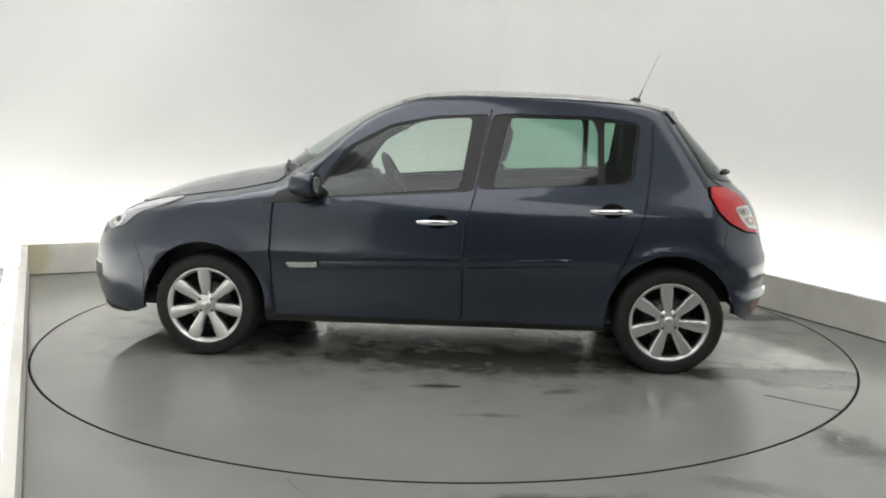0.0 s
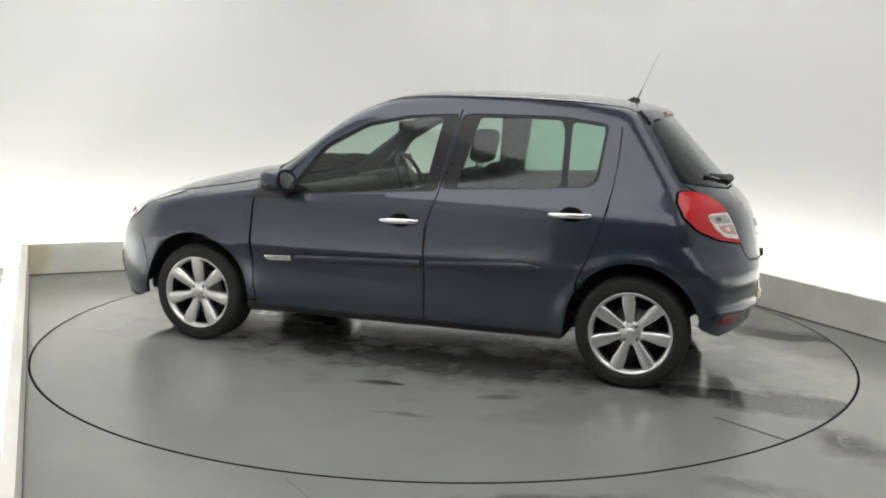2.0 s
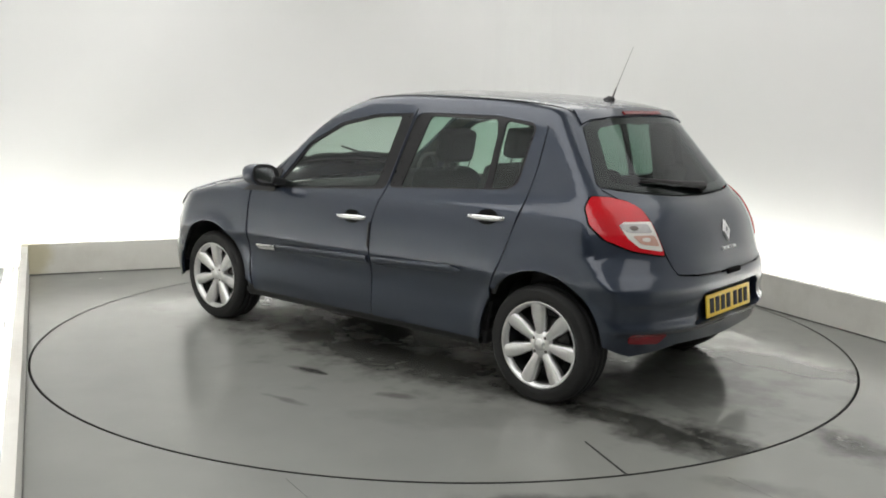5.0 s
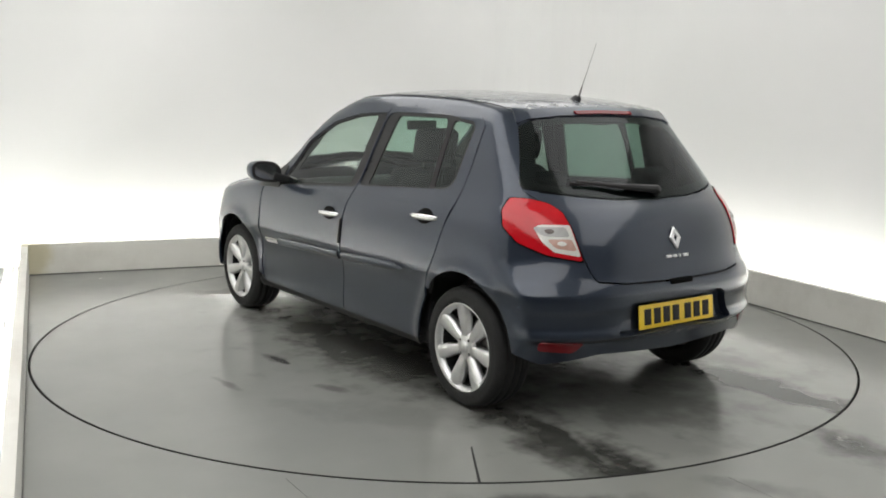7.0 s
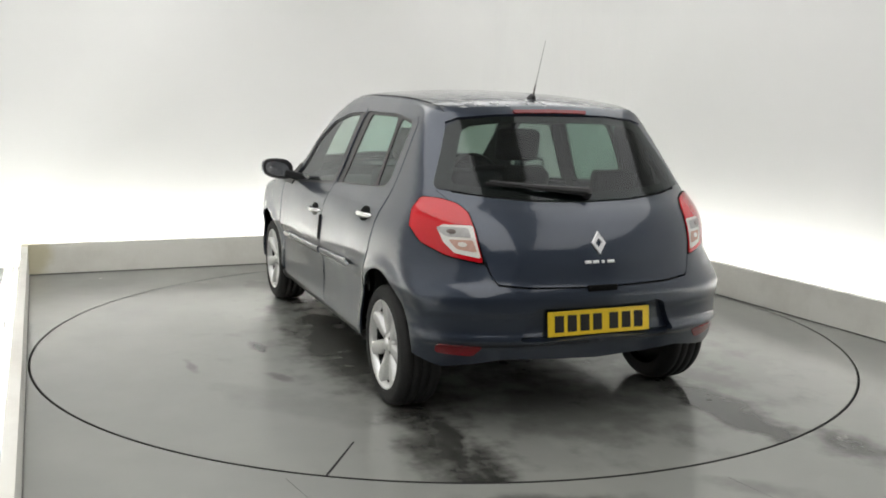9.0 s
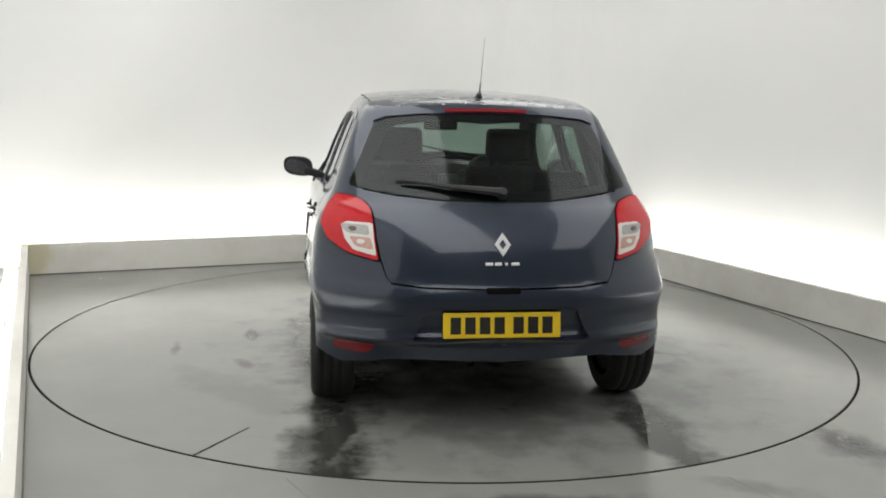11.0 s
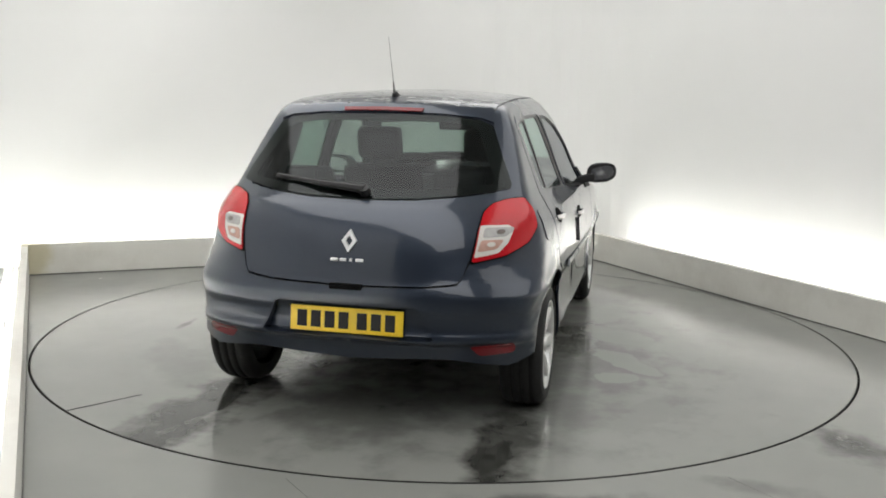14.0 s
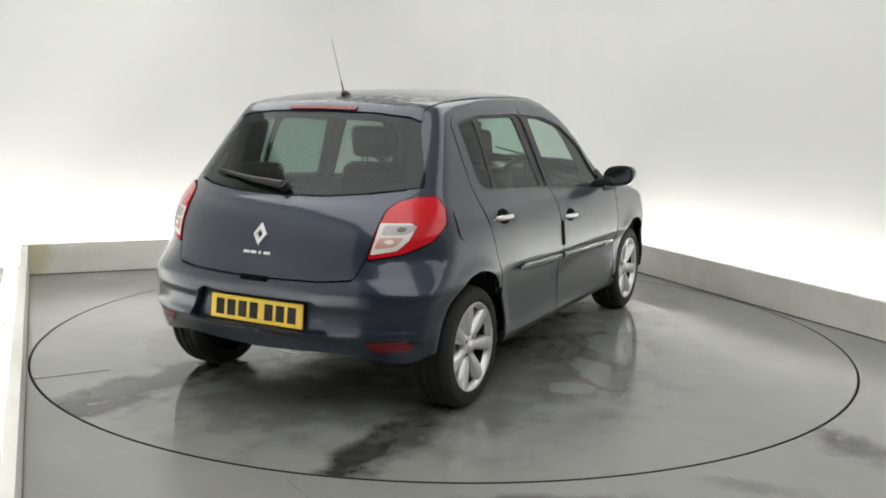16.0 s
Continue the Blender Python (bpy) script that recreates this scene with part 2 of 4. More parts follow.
def tube(p, q):
    th = new("light_fitting")
    mid = (p + q) / 2
    th.location = (mid.x, mid.y, 0.0)
    a, b = Vector((p.x - mid.x, p.y - mid.y, 0.13)), Vector((q.x - mid.x, q.y - mid.y, 0.13))
    bm = bmesh.new()
    cyl(bm, a, b, 0.019, 12)
    part("tube", bm, TUBE, th, "glowing white tube")
    bm = bmesh.new()
    cyl(bm, (a.x, a.y, 0.0), (a.x, a.y, 0.115), 0.012, 8)
    part("bracket", bm, KERB, th)
    bm = bmesh.new()
    cyl(bm, (b.x, b.y, 0.0), (b.x, b.y, 0.115), 0.012, 8)
    part("bracket", bm, KERB, th)
    tagged(th, "white strip light hidden behind the kerb", "strip light", "strip lights")


build_room()


def lathe_z(profile, n):
    V, F, k = [], [], len(profile)
    for i in range(n):
        a = 2 * math.pi * i / n
        V += [(r * math.cos(a), r * math.sin(a), z) for r, z in profile]
    for i in range(n):
        F += [(i * k + j, ((i + 1) % n) * k + j, ((i + 1) % n) * k + j + 1, i * k + j + 1) for j in range(k - 1)]
    return V, F


def build_turntable():
    n = 160
    bm = bmesh.new()
    bmesh.ops.create_cone(bm, cap_ends=True, segments=n, radius1=DISC_R, radius2=DISC_R, depth=0.11, matrix=Matrix.Translation((0, 0, -0.055)))
    # trails behind the rear wheels, soaked ground with shade painted in under the car and by its left side, puddles by
    # the tyres and along the right flank
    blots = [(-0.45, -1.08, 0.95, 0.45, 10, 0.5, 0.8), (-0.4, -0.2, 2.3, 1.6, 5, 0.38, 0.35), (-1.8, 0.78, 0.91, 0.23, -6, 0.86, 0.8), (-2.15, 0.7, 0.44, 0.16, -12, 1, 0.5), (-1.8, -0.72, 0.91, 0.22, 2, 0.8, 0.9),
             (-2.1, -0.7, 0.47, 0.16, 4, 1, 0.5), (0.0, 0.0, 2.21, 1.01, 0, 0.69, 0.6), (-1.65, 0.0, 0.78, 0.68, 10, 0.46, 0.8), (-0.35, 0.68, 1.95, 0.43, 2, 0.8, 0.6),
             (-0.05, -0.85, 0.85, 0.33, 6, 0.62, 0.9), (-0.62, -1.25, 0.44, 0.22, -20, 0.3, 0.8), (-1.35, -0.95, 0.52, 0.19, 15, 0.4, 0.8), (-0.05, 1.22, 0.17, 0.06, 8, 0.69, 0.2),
             (-0.33, 1.63, 0.17, 0.04, 5, 0.43, 0.2), (-0.7, 1.22, 0.16, 0.06, 20, 0.52, 0.3), (0.25, -1.12, 0.72, 0.32, 4, 0.0, 1.0), (-0.3, -1.55, 0.78, 0.27, -8, 0.0, 0.9),
             (1.35, -0.95, 0.65, 0.38, 0, 0.11, 1.0), (-1.8, -0.8, 0.65, 0.27, 14, 0.0, 1.0), (-2.0, 0.42, 0.52, 0.27, 10, 0.06, 1.0), (1.66, 0.76, 0.42, 0.22, 0, 0.11, 1.0),
             (-1.2, 1.2, 0.78, 0.22, 40, 0.17, 0.4), (0.6, -1.5, 1.04, 0.41, 12, 0.08, 0.8)]
    # tyre trails and standing puddles with clear edges
    blots += [(-1.93, 0.74, 0.66, 0.13, -8, 0.97, 0.6, 0.6), (-1.92, -0.65, 0.6, 0.13, 3, 0.85, 0.6, 0.7), (-1.98, 0.42, 0.42, 0.16, 12, 0.1, 1.0, 0.25), (-1.85, -0.76, 0.40, 0.13, -12, 0.1, 1.0, 0.25),
              (-1.32, -1.3, 0.36, 0.15, -25, 0.1, 1.0, 0.25), (0.14, -1.1, 0.3, 0.17, 40, 0.05, 1.0, 0.2), (-0.42, -1.16, 0.32, 0.12, 35, 0.05, 1.0, 0.2), (-0.75, -1.15, 0.12, 0.14, 0, 0.05, 1.0, 0.2), (0.8, -0.98, 0.3, 0.12, 0, 0.05, 1.0, 0.2), (-0.05, -1.48, 0.3, 0.10, 10, 0.05, 1.0, 0.3),
              (1.72, 0.66, 0.36, 0.22, 60, 0.12, 1.0, 0.2), (1.5, -0.92, 0.34, 0.2, 10, 0.1, 1.0, 0.2), (-0.08, 1.21, 0.13, 0.03, 4, 0.9, 0.4, 0.3)]
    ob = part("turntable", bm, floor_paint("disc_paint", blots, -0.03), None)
    # a dark radial joint by the edge
    d = Vector((-2.05, 1.316, 0)).normalized()
    side = Vector((-d.y, d.x, 0)) * 0.0055
    bm = bmesh.new()
    p, q = d * (DISC_R - 0.003), d * 2.07
    vs = [bm.verts.new(v) for v in (p + side, p - side, q - side * 0.7, q + side * 0.7)]
    top = [bm.verts.new(v.co + Vector((0, 0, 0.0012))) for v in vs]
    bm.faces.new(top)
    for i in range(4):
        bm.faces.new((vs[i], vs[(i + 1) % 4], top[(i + 1) % 4], top[i]))
    bmesh.ops.recalc_face_normals(bm, faces=bm.faces)
    part("joint", bm, PIT, ob, "dark joint strip")
    rim = lathe_z([(DISC_R - 0.004, 0.001), (DISC_R + 0.001, 0.001), (DISC_R + 0.001, -0.1)], 160)
    part("edge_band", mesh_of("edge_band", *rim, PIT), None, ob, "dark steel edge band")
    return tagged(ob, "round grey painted vehicle turntable, wet and stained, with shade painted under the car", "turntable")


turntable = build_turntable()

# ---------------------------------------------------------------- the car: one smooth body form, from which all panels are cut
# car directions: x forwards from the rear axle, y to its left, z up from the ground
WB, HUB_Z = 2.575, 0.294


def pchip(xs, ys):
    xs, ys = np.array(xs, float), np.array(ys, float)
    h, d = np.diff(xs), np.diff(ys) / np.diff(xs)
    m = np.zeros_like(ys)
    m[0], m[-1] = d[0], d[-1]
    for i in range(1, len(xs) - 1):
        if d[i - 1] * d[i] > 0:
            m[i] = 2 / (1 / d[i - 1] + 1 / d[i])

    def f(x):
        x = np.clip(np.asarray(x, float), xs[0], xs[-1])
        i = np.clip(np.searchsorted(xs, x) - 1, 0, len(h) - 1)
        t = (x - xs[i]) / h[i]
        return ((1 + 2 * t) * (1 - t) ** 2 * ys[i] + t * (1 - t) ** 2 * h[i] * m[i] + t * t * (3 - 2 * t) * ys[i + 1] + t * t * (t - 1) * h[i] * m[i + 1])
    return f


top_line = pchip([-0.7, -0.3, -0.1, 0.0, 0.2, 0.41, 0.74, 1.06, 1.36, 1.63, 1.93, 2.2, 2.3, 2.58, 2.86, 3.07, 3.25, 3.45],
                 [1.22, 1.348, 1.418, 1.447, 1.484, 1.505, 1.519, 1.523, 1.508, 1.438, 1.292, 1.115, 1.05, 0.995, 0.932, 0.860, 0.775, 0.64])
half_width = pchip([0.16, 0.2, 0.26, 0.33, 0.45, 0.54, 0.59, 0.625, 0.75, 0.85, 0.92, 0.955, 1.03, 1.2, 1.36, 1.42, 1.55],
                   [0.74, 0.785, 0.822, 0.828, 0.825, 0.832, 0.848, 0.857, 0.850, 0.836, 0.812, 0.79, 0.750, 0.686, 0.622, 0.592, 0.53])
taper = pchip([-0.7, -0.45, -0.2, 0.1, 0.5, 2.4, 2.9, 3.2, 3.45], [0.915, 0.95, 0.975, 0.99, 1.0, 1.0, 0.99, 0.955, 0.88])
rear_line = pchip([0.15, 0.19, 0.25, 0.32, 0.395, 0.42, 0.44, 0.468, 0.52, 0.548, 0.60, 0.64, 0.67, 0.75, 0.84, 0.92, 0.965, 1.0, 1.06, 1.2, 1.394, 1.5],
                  [-0.43, -0.48, -0.545, -0.575, -0.598, -0.622, -0.620, -0.609, -0.610, -0.617, -0.616, -0.608, -0.596, -0.578, -0.550, -0.508, -0.47, -0.428, -0.368, -0.235, -0.058, 0.03])
front_line = pchip([0.15, 0.2, 0.3, 0.42, 0.56, 0.72, 0.8, 0.95], [3.315, 3.375, 3.425, 3.445, 3.43, 3.36, 3.31, 3.23])


def body(P):
    """Below 0 inside the body's form, above 0 outside."""
    x, y, z = P[:, 0], np.abs(P[:, 1]), P[:, 2]
    w = half_width(z) * taper(x)
    for cx in (0.0, WB):
        r = np.hypot(x - cx, (z - HUB_Z) * 0.96)
        w = w + 0.016 * np.exp(-((r - 0.355) / 0.045) ** 2) * (z < 0.95)
    side = (y - w) * 0.95
    bend = 0.14 * np.clip((x - 1.1) / 0.8, 0, 1) ** 2 * np.clip((2.6 - x) / 0.4, 0, 1)
    hood = np.clip((x - 2.1) / 0.4, 0, 1)
    xe = x + bend * (y / 0.65) ** 2
    top = z - (top_line(xe) - (0.040 + 0.02 * hood) * (y / 0.6) ** 2)
    slope = (top_line(xe + 0.02) - top_line(xe - 0.02)) / 0.04
    top = top / np.sqrt(1 + slope ** 2)
    rx = rear_line(z)
    rslope = (rear_line(z + 0.01) - rear_line(z - 0.01)) / 0.02
    corner = 0.25 - 0.075 * np.clip((0.75 - z) / 0.15, 0, 1)
    rear = (rx + corner * (y / 0.75) ** 3.3 - x) / np.sqrt(1 + rslope ** 2)
    front = (x - front_line(z) + 0.35 * (y / 0.75) ** 3.2) * 0.9
    low = 0.17 - z
    k = 0.013
    a = np.stack([side, top, rear, front, low])
    m = a.max(0)
    return m + k * np.log(np.exp((a - m) / k).sum(0))


def grad(P):
    g = np.zeros_like(P)
    for i in range(3):
        e = np.zeros(3)
        e[i] = 0.003
        g[:, i] = body(P + e) - body(P - e)
    return g / np.linalg.norm(g, axis=1, keepdims=True)


def cast(O, D):
    lo, hi = np.zeros(len(O)), np.full(len(O), 2.6)
    for _ in range(34):
        mid = (lo + hi) / 2
        inside = body(O + D * mid[:, None]) < 0
        lo, hi = np.where(inside, mid, lo), np.where(inside, hi, mid)
    return O + D * ((lo + hi) / 2)[:, None]


# ways to lay a flat outline on the form: from the side, fanned round an upright axis, or fanned round a lengthwise axis
def rays(way, uv):
    u, v = uv[:, 0], uv[:, 1]
    o, one = np.zeros_like(u), np.ones_like(u)
    if way == "side":
        return np.stack([u, o, v], 1), np.stack([o, one, o], 1)
    kind, c = way
    if kind == "rear":
        a = u / 0.8
        return np.stack([c * one, o, v], 1), np.stack([-np.cos(a), np.sin(a), o], 1)
    if kind == "front":
        a = u / 0.8
        return np.stack([c * one, o, v], 1), np.stack([np.cos(a), np.sin(a), o], 1)
    a = v / 0.7
    return np.stack([u, o, c * one], 1), np.stack([o, np.sin(a), np.cos(a)], 1)


def flat(way, pts):
    """3D points to the outline's plane."""
    P = np.array(pts, float)
    if way == "side":
        return P[:, [0, 2]]
    kind, c = way
    if kind == "rear":
        return np.stack([0.8 * np.arctan2(P[:, 1], c - P[:, 0]), P[:, 2]], 1)
    if kind == "front":
        return np.stack([0.8 * np.arctan2(P[:, 1], P[:, 0] - c), P[:, 2]], 1)
    return np.stack([P[:, 0], 0.7 * np.arctan2(P[:, 1], P[:, 2] - c)], 1)


def on_side(pts):
    """(x, z) to points on the body's flank."""
    uv = np.array(pts, float)
    return cast(*rays("side", uv))


def on_top(pts):
    """(x, y) to points on the body's top."""
    q = np.array(pts, float)
    O = np.stack([q[:, 0], q[:, 1], np.full(len(q), 0.62)], 1)
    return cast(O, np.tile([0.0, 0.0, 1.0], (len(q), 1)))


def on_rear(pts):
    """(y, z) to points on the body's tail."""
    q = np.array(pts, float)
    return cast(np.stack([np.full(len(q), 0.75), q[:, 0], q[:, 1]], 1), np.tile([-1.0, 0.0, 0.0], (len(q), 1)))


def arc(cx, cz, rx, rz, a0, a1, n=18):
    return [(cx + rx * math.cos(radians(a0 + (a1 - a0) * i / n)), cz + rz * math.sin(radians(a0 + (a1 - a0) * i / n))) for i in range(n + 1)]


def soften(pts, r):
    """Rounds an outline's corners by about r metres."""
    P = [np.array(p, float) for p in pts]
    out = []
    for i, p in enumerate(P):
        a, b = P[i - 1] - p, P[(i + 1) % len(P)] - p
        la, lb = np.linalg.norm(a), np.linalg.norm(b)
        k = min(r, la * 0.45, lb * 0.45)
        p0, p1 = p + a / la * k, p + b / lb * k
        for t in (0, 0.25, 0.5, 0.75, 1):
            out.append(p0 * (1 - t) ** 2 + p * 2 * t * (1 - t) + p1 * t * t)
    return np.array(out)


def dense(loop, step):
    out = []
    for i in range(len(loop)):
        a, b = np.array(loop[i]), np.array(loop[(i + 1) % len(loop)])
        n = max(1, int(np.ceil(np.linalg.norm(b - a) / step)))
        if np.linalg.norm(b - a) < 1e-5:
            continue
        out += [a + (b - a) * k / n for k in range(n)]
    return np.array(out)


def inside_of(loop, q):
    x, y = q[:, 0][:, None], q[:, 1][:, None]
    x0, y0 = loop[:, 0][None], loop[:, 1][None]
    x1, y1 = np.roll(loop[:, 0], -1)[None], np.roll(loop[:, 1], -1)[None]
    c = ((y0 > y) != (y1 > y)) & (x < (x1 - x0) * (y - y0) / np.where(y1 == y0, 1e-12, y1 - y0) + x0)
    return c.sum(1) % 2 == 1


def near_loop(loop, q, d):
    return (np.min(((q[:, None] - loop[None]) ** 2).sum(2), 1)) < d * d


from mathutils.geometry import delaunay_2d_cdt


def fill(loops, step):
    """Triangles over an outline (first loop) with holes (the rest)."""
    loops = [dense(l, step * 0.7) for l in loops]
    lo, hi = loops[0].min(0), loops[0].max(0)
    gx, gy = np.meshgrid(np.arange(lo[0], hi[0], step), np.arange(lo[1], hi[1], step * 0.866))
    gx = gx + (np.arange(gx.shape[0]) % 2)[:, None] * step / 2
    g = np.stack([gx.ravel(), gy.ravel()], 1)
    keep = inside_of(loops[0], g)
    for l in loops[1:]:
        keep &= ~inside_of(l, g)
    g = g[keep]
    for l in loops:
        g = g[~near_loop(l, g, step * 0.55)]
    verts, edges, base = [], [], 0
    for l in loops:
        n = len(l)
        verts += [Vector(p) for p in l]
        edges += [(base + i, base + (i + 1) % n) for i in range(n)]
        base += n
    verts += [Vector(p) for p in g]
    v, _, f, *_ = delaunay_2d_cdt(verts, edges, [], 0, 1e-6)
    v = np.array([tuple(p) for p in v])
    f = np.array([t for t in f if len(t) == 3])
    c = v[f].mean(1)
    keep = inside_of(loops[0], c)
    for l in loops[1:]:
        keep &= ~inside_of(l, c)
    return v, f[keep]


def shell(name, way, loops, material, off=0.0, depth=0.012, step=0.03, mirror=False, lift=None, domed=False):
    """A panel cut out of the body's form, with its edge turned in by depth."""
    uv, f = fill(loops, step)
    P = cast(*rays(way, uv))
    N = grad(P)
    P = P + N * off
    if lift is not None:
        P = P + N * lift(P)[:, None]
    a, b, c = P[f[:, 0]], P[f[:, 1]], P[f[:, 2]]
    flip = (np.cross(b - a, c - a) * N[f[:, 0]]).sum(1) < 0
    f[flip] = f[flip][:, ::-1]
    count = {}
    for t in f:
        for i in range(3):
            e = (int(t[i]), int(t[(i + 1) % 3]))
            count[e] = 1
    rim = [e for e in count if (e[1], e[0]) not in count]
    ids = sorted({i for e in rim for i in e})
    n0 = len(P)
    up = {i: n0 + k for k, i in enumerate(ids)}
    dn = {i: n0 + len(ids) + k for k, i in enumerate(ids)}
    V = np.concatenate([P, P[ids], P[ids] - N[ids] * depth])
    NN = np.concatenate([N, np.zeros((2 * len(ids), 3))])
    faces = [tuple(int(k) for k in t) for t in f] + [(up[a], dn[a], dn[b], up[b]) for a, b in rim]
    if mirror:
        V, NN = V * [1, -1, 1], NN * [1, -1, 1]
        faces = [t[::-1] for t in faces]
    V = V + [CAR_DX, CAR_DY, 0]
    me = mesh_of(name, V, faces, material, True)
    if not domed:
        me.normals_split_custom_set_from_vertices([tuple(n) for n in NN])
    return me


def both(name, way, loops, material, parents, label="", **kw):
    """A panel on the left and its mirror on the right."""
    made = []
    for side in (0, 1):
        made.append(part(name, shell(name, way, loops, material, mirror=bool(side), **kw), None, parents[side], label))
    return made


# ---------------------------------------------------------------- car materials
def car_paint(name, wet=False):
    m, nt, p = mat(name)
    fleck = noise_of(nt, 900, 2)
    big = noise_of(nt, 2.5, 3)
    col = ramp(nt, fleck.outputs["Fac"], (0.35, (0.014, 0.022, 0.038)), (0.7, (0.027, 0.038, 0.063)))
    nt.links.new(col, p.inputs["Base Color"])
    p.inputs["Metallic"].default_value = 0.55
    nt.links.new(ramp(nt, big.outputs["Fac"], (0.3, grey(0.32)), (0.7, grey(0.38))), p.inputs["Roughness"])
    p.inputs["Coat Weight"].default_value = 1.0
    p.inputs["Coat Roughness"].default_value = 0.065
    # rain beads: thick on the roof, a thin film of small ones elsewhere
    tc = nt.nodes.new("ShaderNodeTexCoord")
    vor = nt.nodes.new("ShaderNodeTexVoronoi")
    vor.inputs["Scale"].default_value = 17 if wet else 70
    nt.links.new(tc.outputs["Object"], vor.inputs["Vector"])
    streak = noise_of(nt, 9 if wet else 5, 5)
    drop = math_node(nt, "SUBTRACT", 0.45, vor.outputs["Distance"], True)
    drop = math_node(nt, "MULTIPLY", drop, math_node(nt, "GREATER_THAN", streak.outputs["Fac"], 0.46 if wet else 0.55))
    b = nt.nodes.new("ShaderNodeBump")
    b.inputs["Strength"].default_value, b.inputs["Distance"].default_value = (0.8, 0.03) if wet else (0.25, 0.003)
    nt.links.new(drop, b.inputs["Height"])
    nt.links.new(b.outputs[0], p.inputs["Coat Normal"])
    return m


def glass(name, tint, reflect=0.05):
    """A thin tinted pane: clear with a mirror gloss by Fresnel."""
    m = bpy.data.materials.new(name)
    m.use_nodes = True
    nt = m.node_tree
    nt.nodes.clear()
    out = nt.nodes.new("ShaderNodeOutputMaterial")
    tr, gl, mx, fr = (nt.nodes.new(k) for k in ("ShaderNodeBsdfTransparent", "ShaderNodeBsdfGlossy", "ShaderNodeMixShader", "ShaderNodeLayerWeight"))
    n = noise_of(nt, 3.0, 3)
    nt.links.new(ramp(nt, n.outputs["Fac"], (0.3, tuple(c * 0.96 for c in tint)), (0.7, tint)), tr.inputs[0])
    gl.inputs["Roughness"].default_value = 0.06
    gl.inputs["Color"].default_value = (0.95, 0.97, 1, 1)
    gain = math_node(nt, "POWER", fr.outputs["Facing"], 5.0)
    nt.links.new(math_node(nt, "ADD", math_node(nt, "MULTIPLY", gain, 0.85), reflect), mx.inputs[0])
    nt.links.new(tr.outputs[0], mx.inputs[1])
    nt.links.new(gl.outputs[0], mx.inputs[2])
    nt.links.new(mx.outputs[0], out.inputs[0])
    return m


def lens(name, colour, rough, trans, cell=60.0):
    m, nt, p = mat(name)
    tc = nt.nodes.new("ShaderNodeTexCoord")
    wv = nt.nodes.new("ShaderNodeTexWave")
    wv.inputs["Scale"].default_value = cell
    nt.links.new(tc.outputs["Object"], wv.inputs["Vector"])
    nt.links.new(ramp(nt, wv.outputs["Fac"], (0.2, tuple(c * 0.94 for c in colour)), (0.8, colour)), p.inputs["Base Color"])
    p.inputs["Roughness"].default_value = rough
    p.inputs["Specular IOR Level"].default_value = 0.35
    p.inputs["Coat Weight"].default_value = 0.55
    p.inputs["Coat Roughness"].default_value = 0.03
    p.inputs["Subsurface Weight"].default_value = trans
    p.inputs["Subsurface Radius"].default_value = (0.02, 0.006, 0.006)
    bump(nt, p, wv.outputs["Fac"], 0.10, 0.0015)
    return m


PAINT = car_paint("blue_grey_metallic_paint")
PAINT_WET = car_paint("rain_wet_blue_grey_paint", True)
BLACK_GLOSS = simple("satin_black_trim", (0.011, 0.011, 0.012), 0.3, 0, 0.1, 40, 0, 0.15)
BLACK = simple("black_plastic", (0.012, 0.012, 0.013), 0.5, 0, 0.2, 200, 0.0003)
BLACK_GLOSS.node_tree.nodes["Principled BSDF"].inputs["Specular IOR Level"].default_value = 0.25
# near-black that puts the shade of recesses into colour; also the lamp seal
HOLLOW = simple("black_recess_and_seal", (0.005, 0.005, 0.005), 0.9)
HOLLOW.node_tree.nodes["Principled BSDF"].inputs["Specular IOR Level"].default_value = 0.1
RUBBER = simple("tyre_rubber", (0.011, 0.011, 0.011), 0.75, 0, 0.25, 60, 0.0006)
ALLOY = simple("silver_alloy", (0.70, 0.70, 0.70), 0.36, 1.0, 0.04, 40)
CHROME = simple("chrome", (0.85, 0.85, 0.86), 0.08, 1.0, 0.03, 60)
BADGE = simple("satin_silver_badge", (0.80, 0.80, 0.81), 0.38, 0.55, 0.03, 60)
STEEL = simple("brake_steel", (0.16, 0.155, 0.15), 0.45, 0.8, 0.2, 50)
CLEAR = glass("green_tinted_glass", (0.70, 0.80, 0.74))
PRIVACY = glass("rear_green_glass", (0.47, 0.66, 0.57))
TAIL = glass("dark_tailgate_glass", (0.27, 0.34, 0.31), 0.034)
RED = lens("red_lens", (0.52, 0.004, 0.011), 0.12, 0.0)
RED_DARK = lens("dark_red_lens", (0.18, 0.005, 0.010), 0.25, 0.0)
WHITE_LENS = lens("clear_lens", (0.72, 0.70, 0.66), 0.15, 0.1, 35.0)
AMBER = simple("dark_bulb_holder", (0.13, 0.10, 0.09), 0.3)
BOWL = lens("ribbed_silver_bowl", (0.42, 0.41, 0.40), 0.2, 0.0, 14.0)
ROSE = lens("rosy_indicator_bowl", (0.55, 0.34, 0.28), 0.2, 0.0, 20.0)
BRIGHT = lens("headlamp_glass", (0.74, 0.75, 0.76), 0.08, 0.0, 18.0)
LAMP_BACK = simple("silvered_lamp_back", (0.42, 0.44, 0.48), 0.16, 0.7, 0.25, 25, 0.0006, 1.0)
CLOTH = simple("dark_seat_cloth", (0.022, 0.023, 0.025), 0.9, 0, 0.3, 120, 0.001)
TRIM = simple("dark_interior_plastic", (0.026, 0.026, 0.028), 0.6, 0, 0.15, 90, 0.0004)
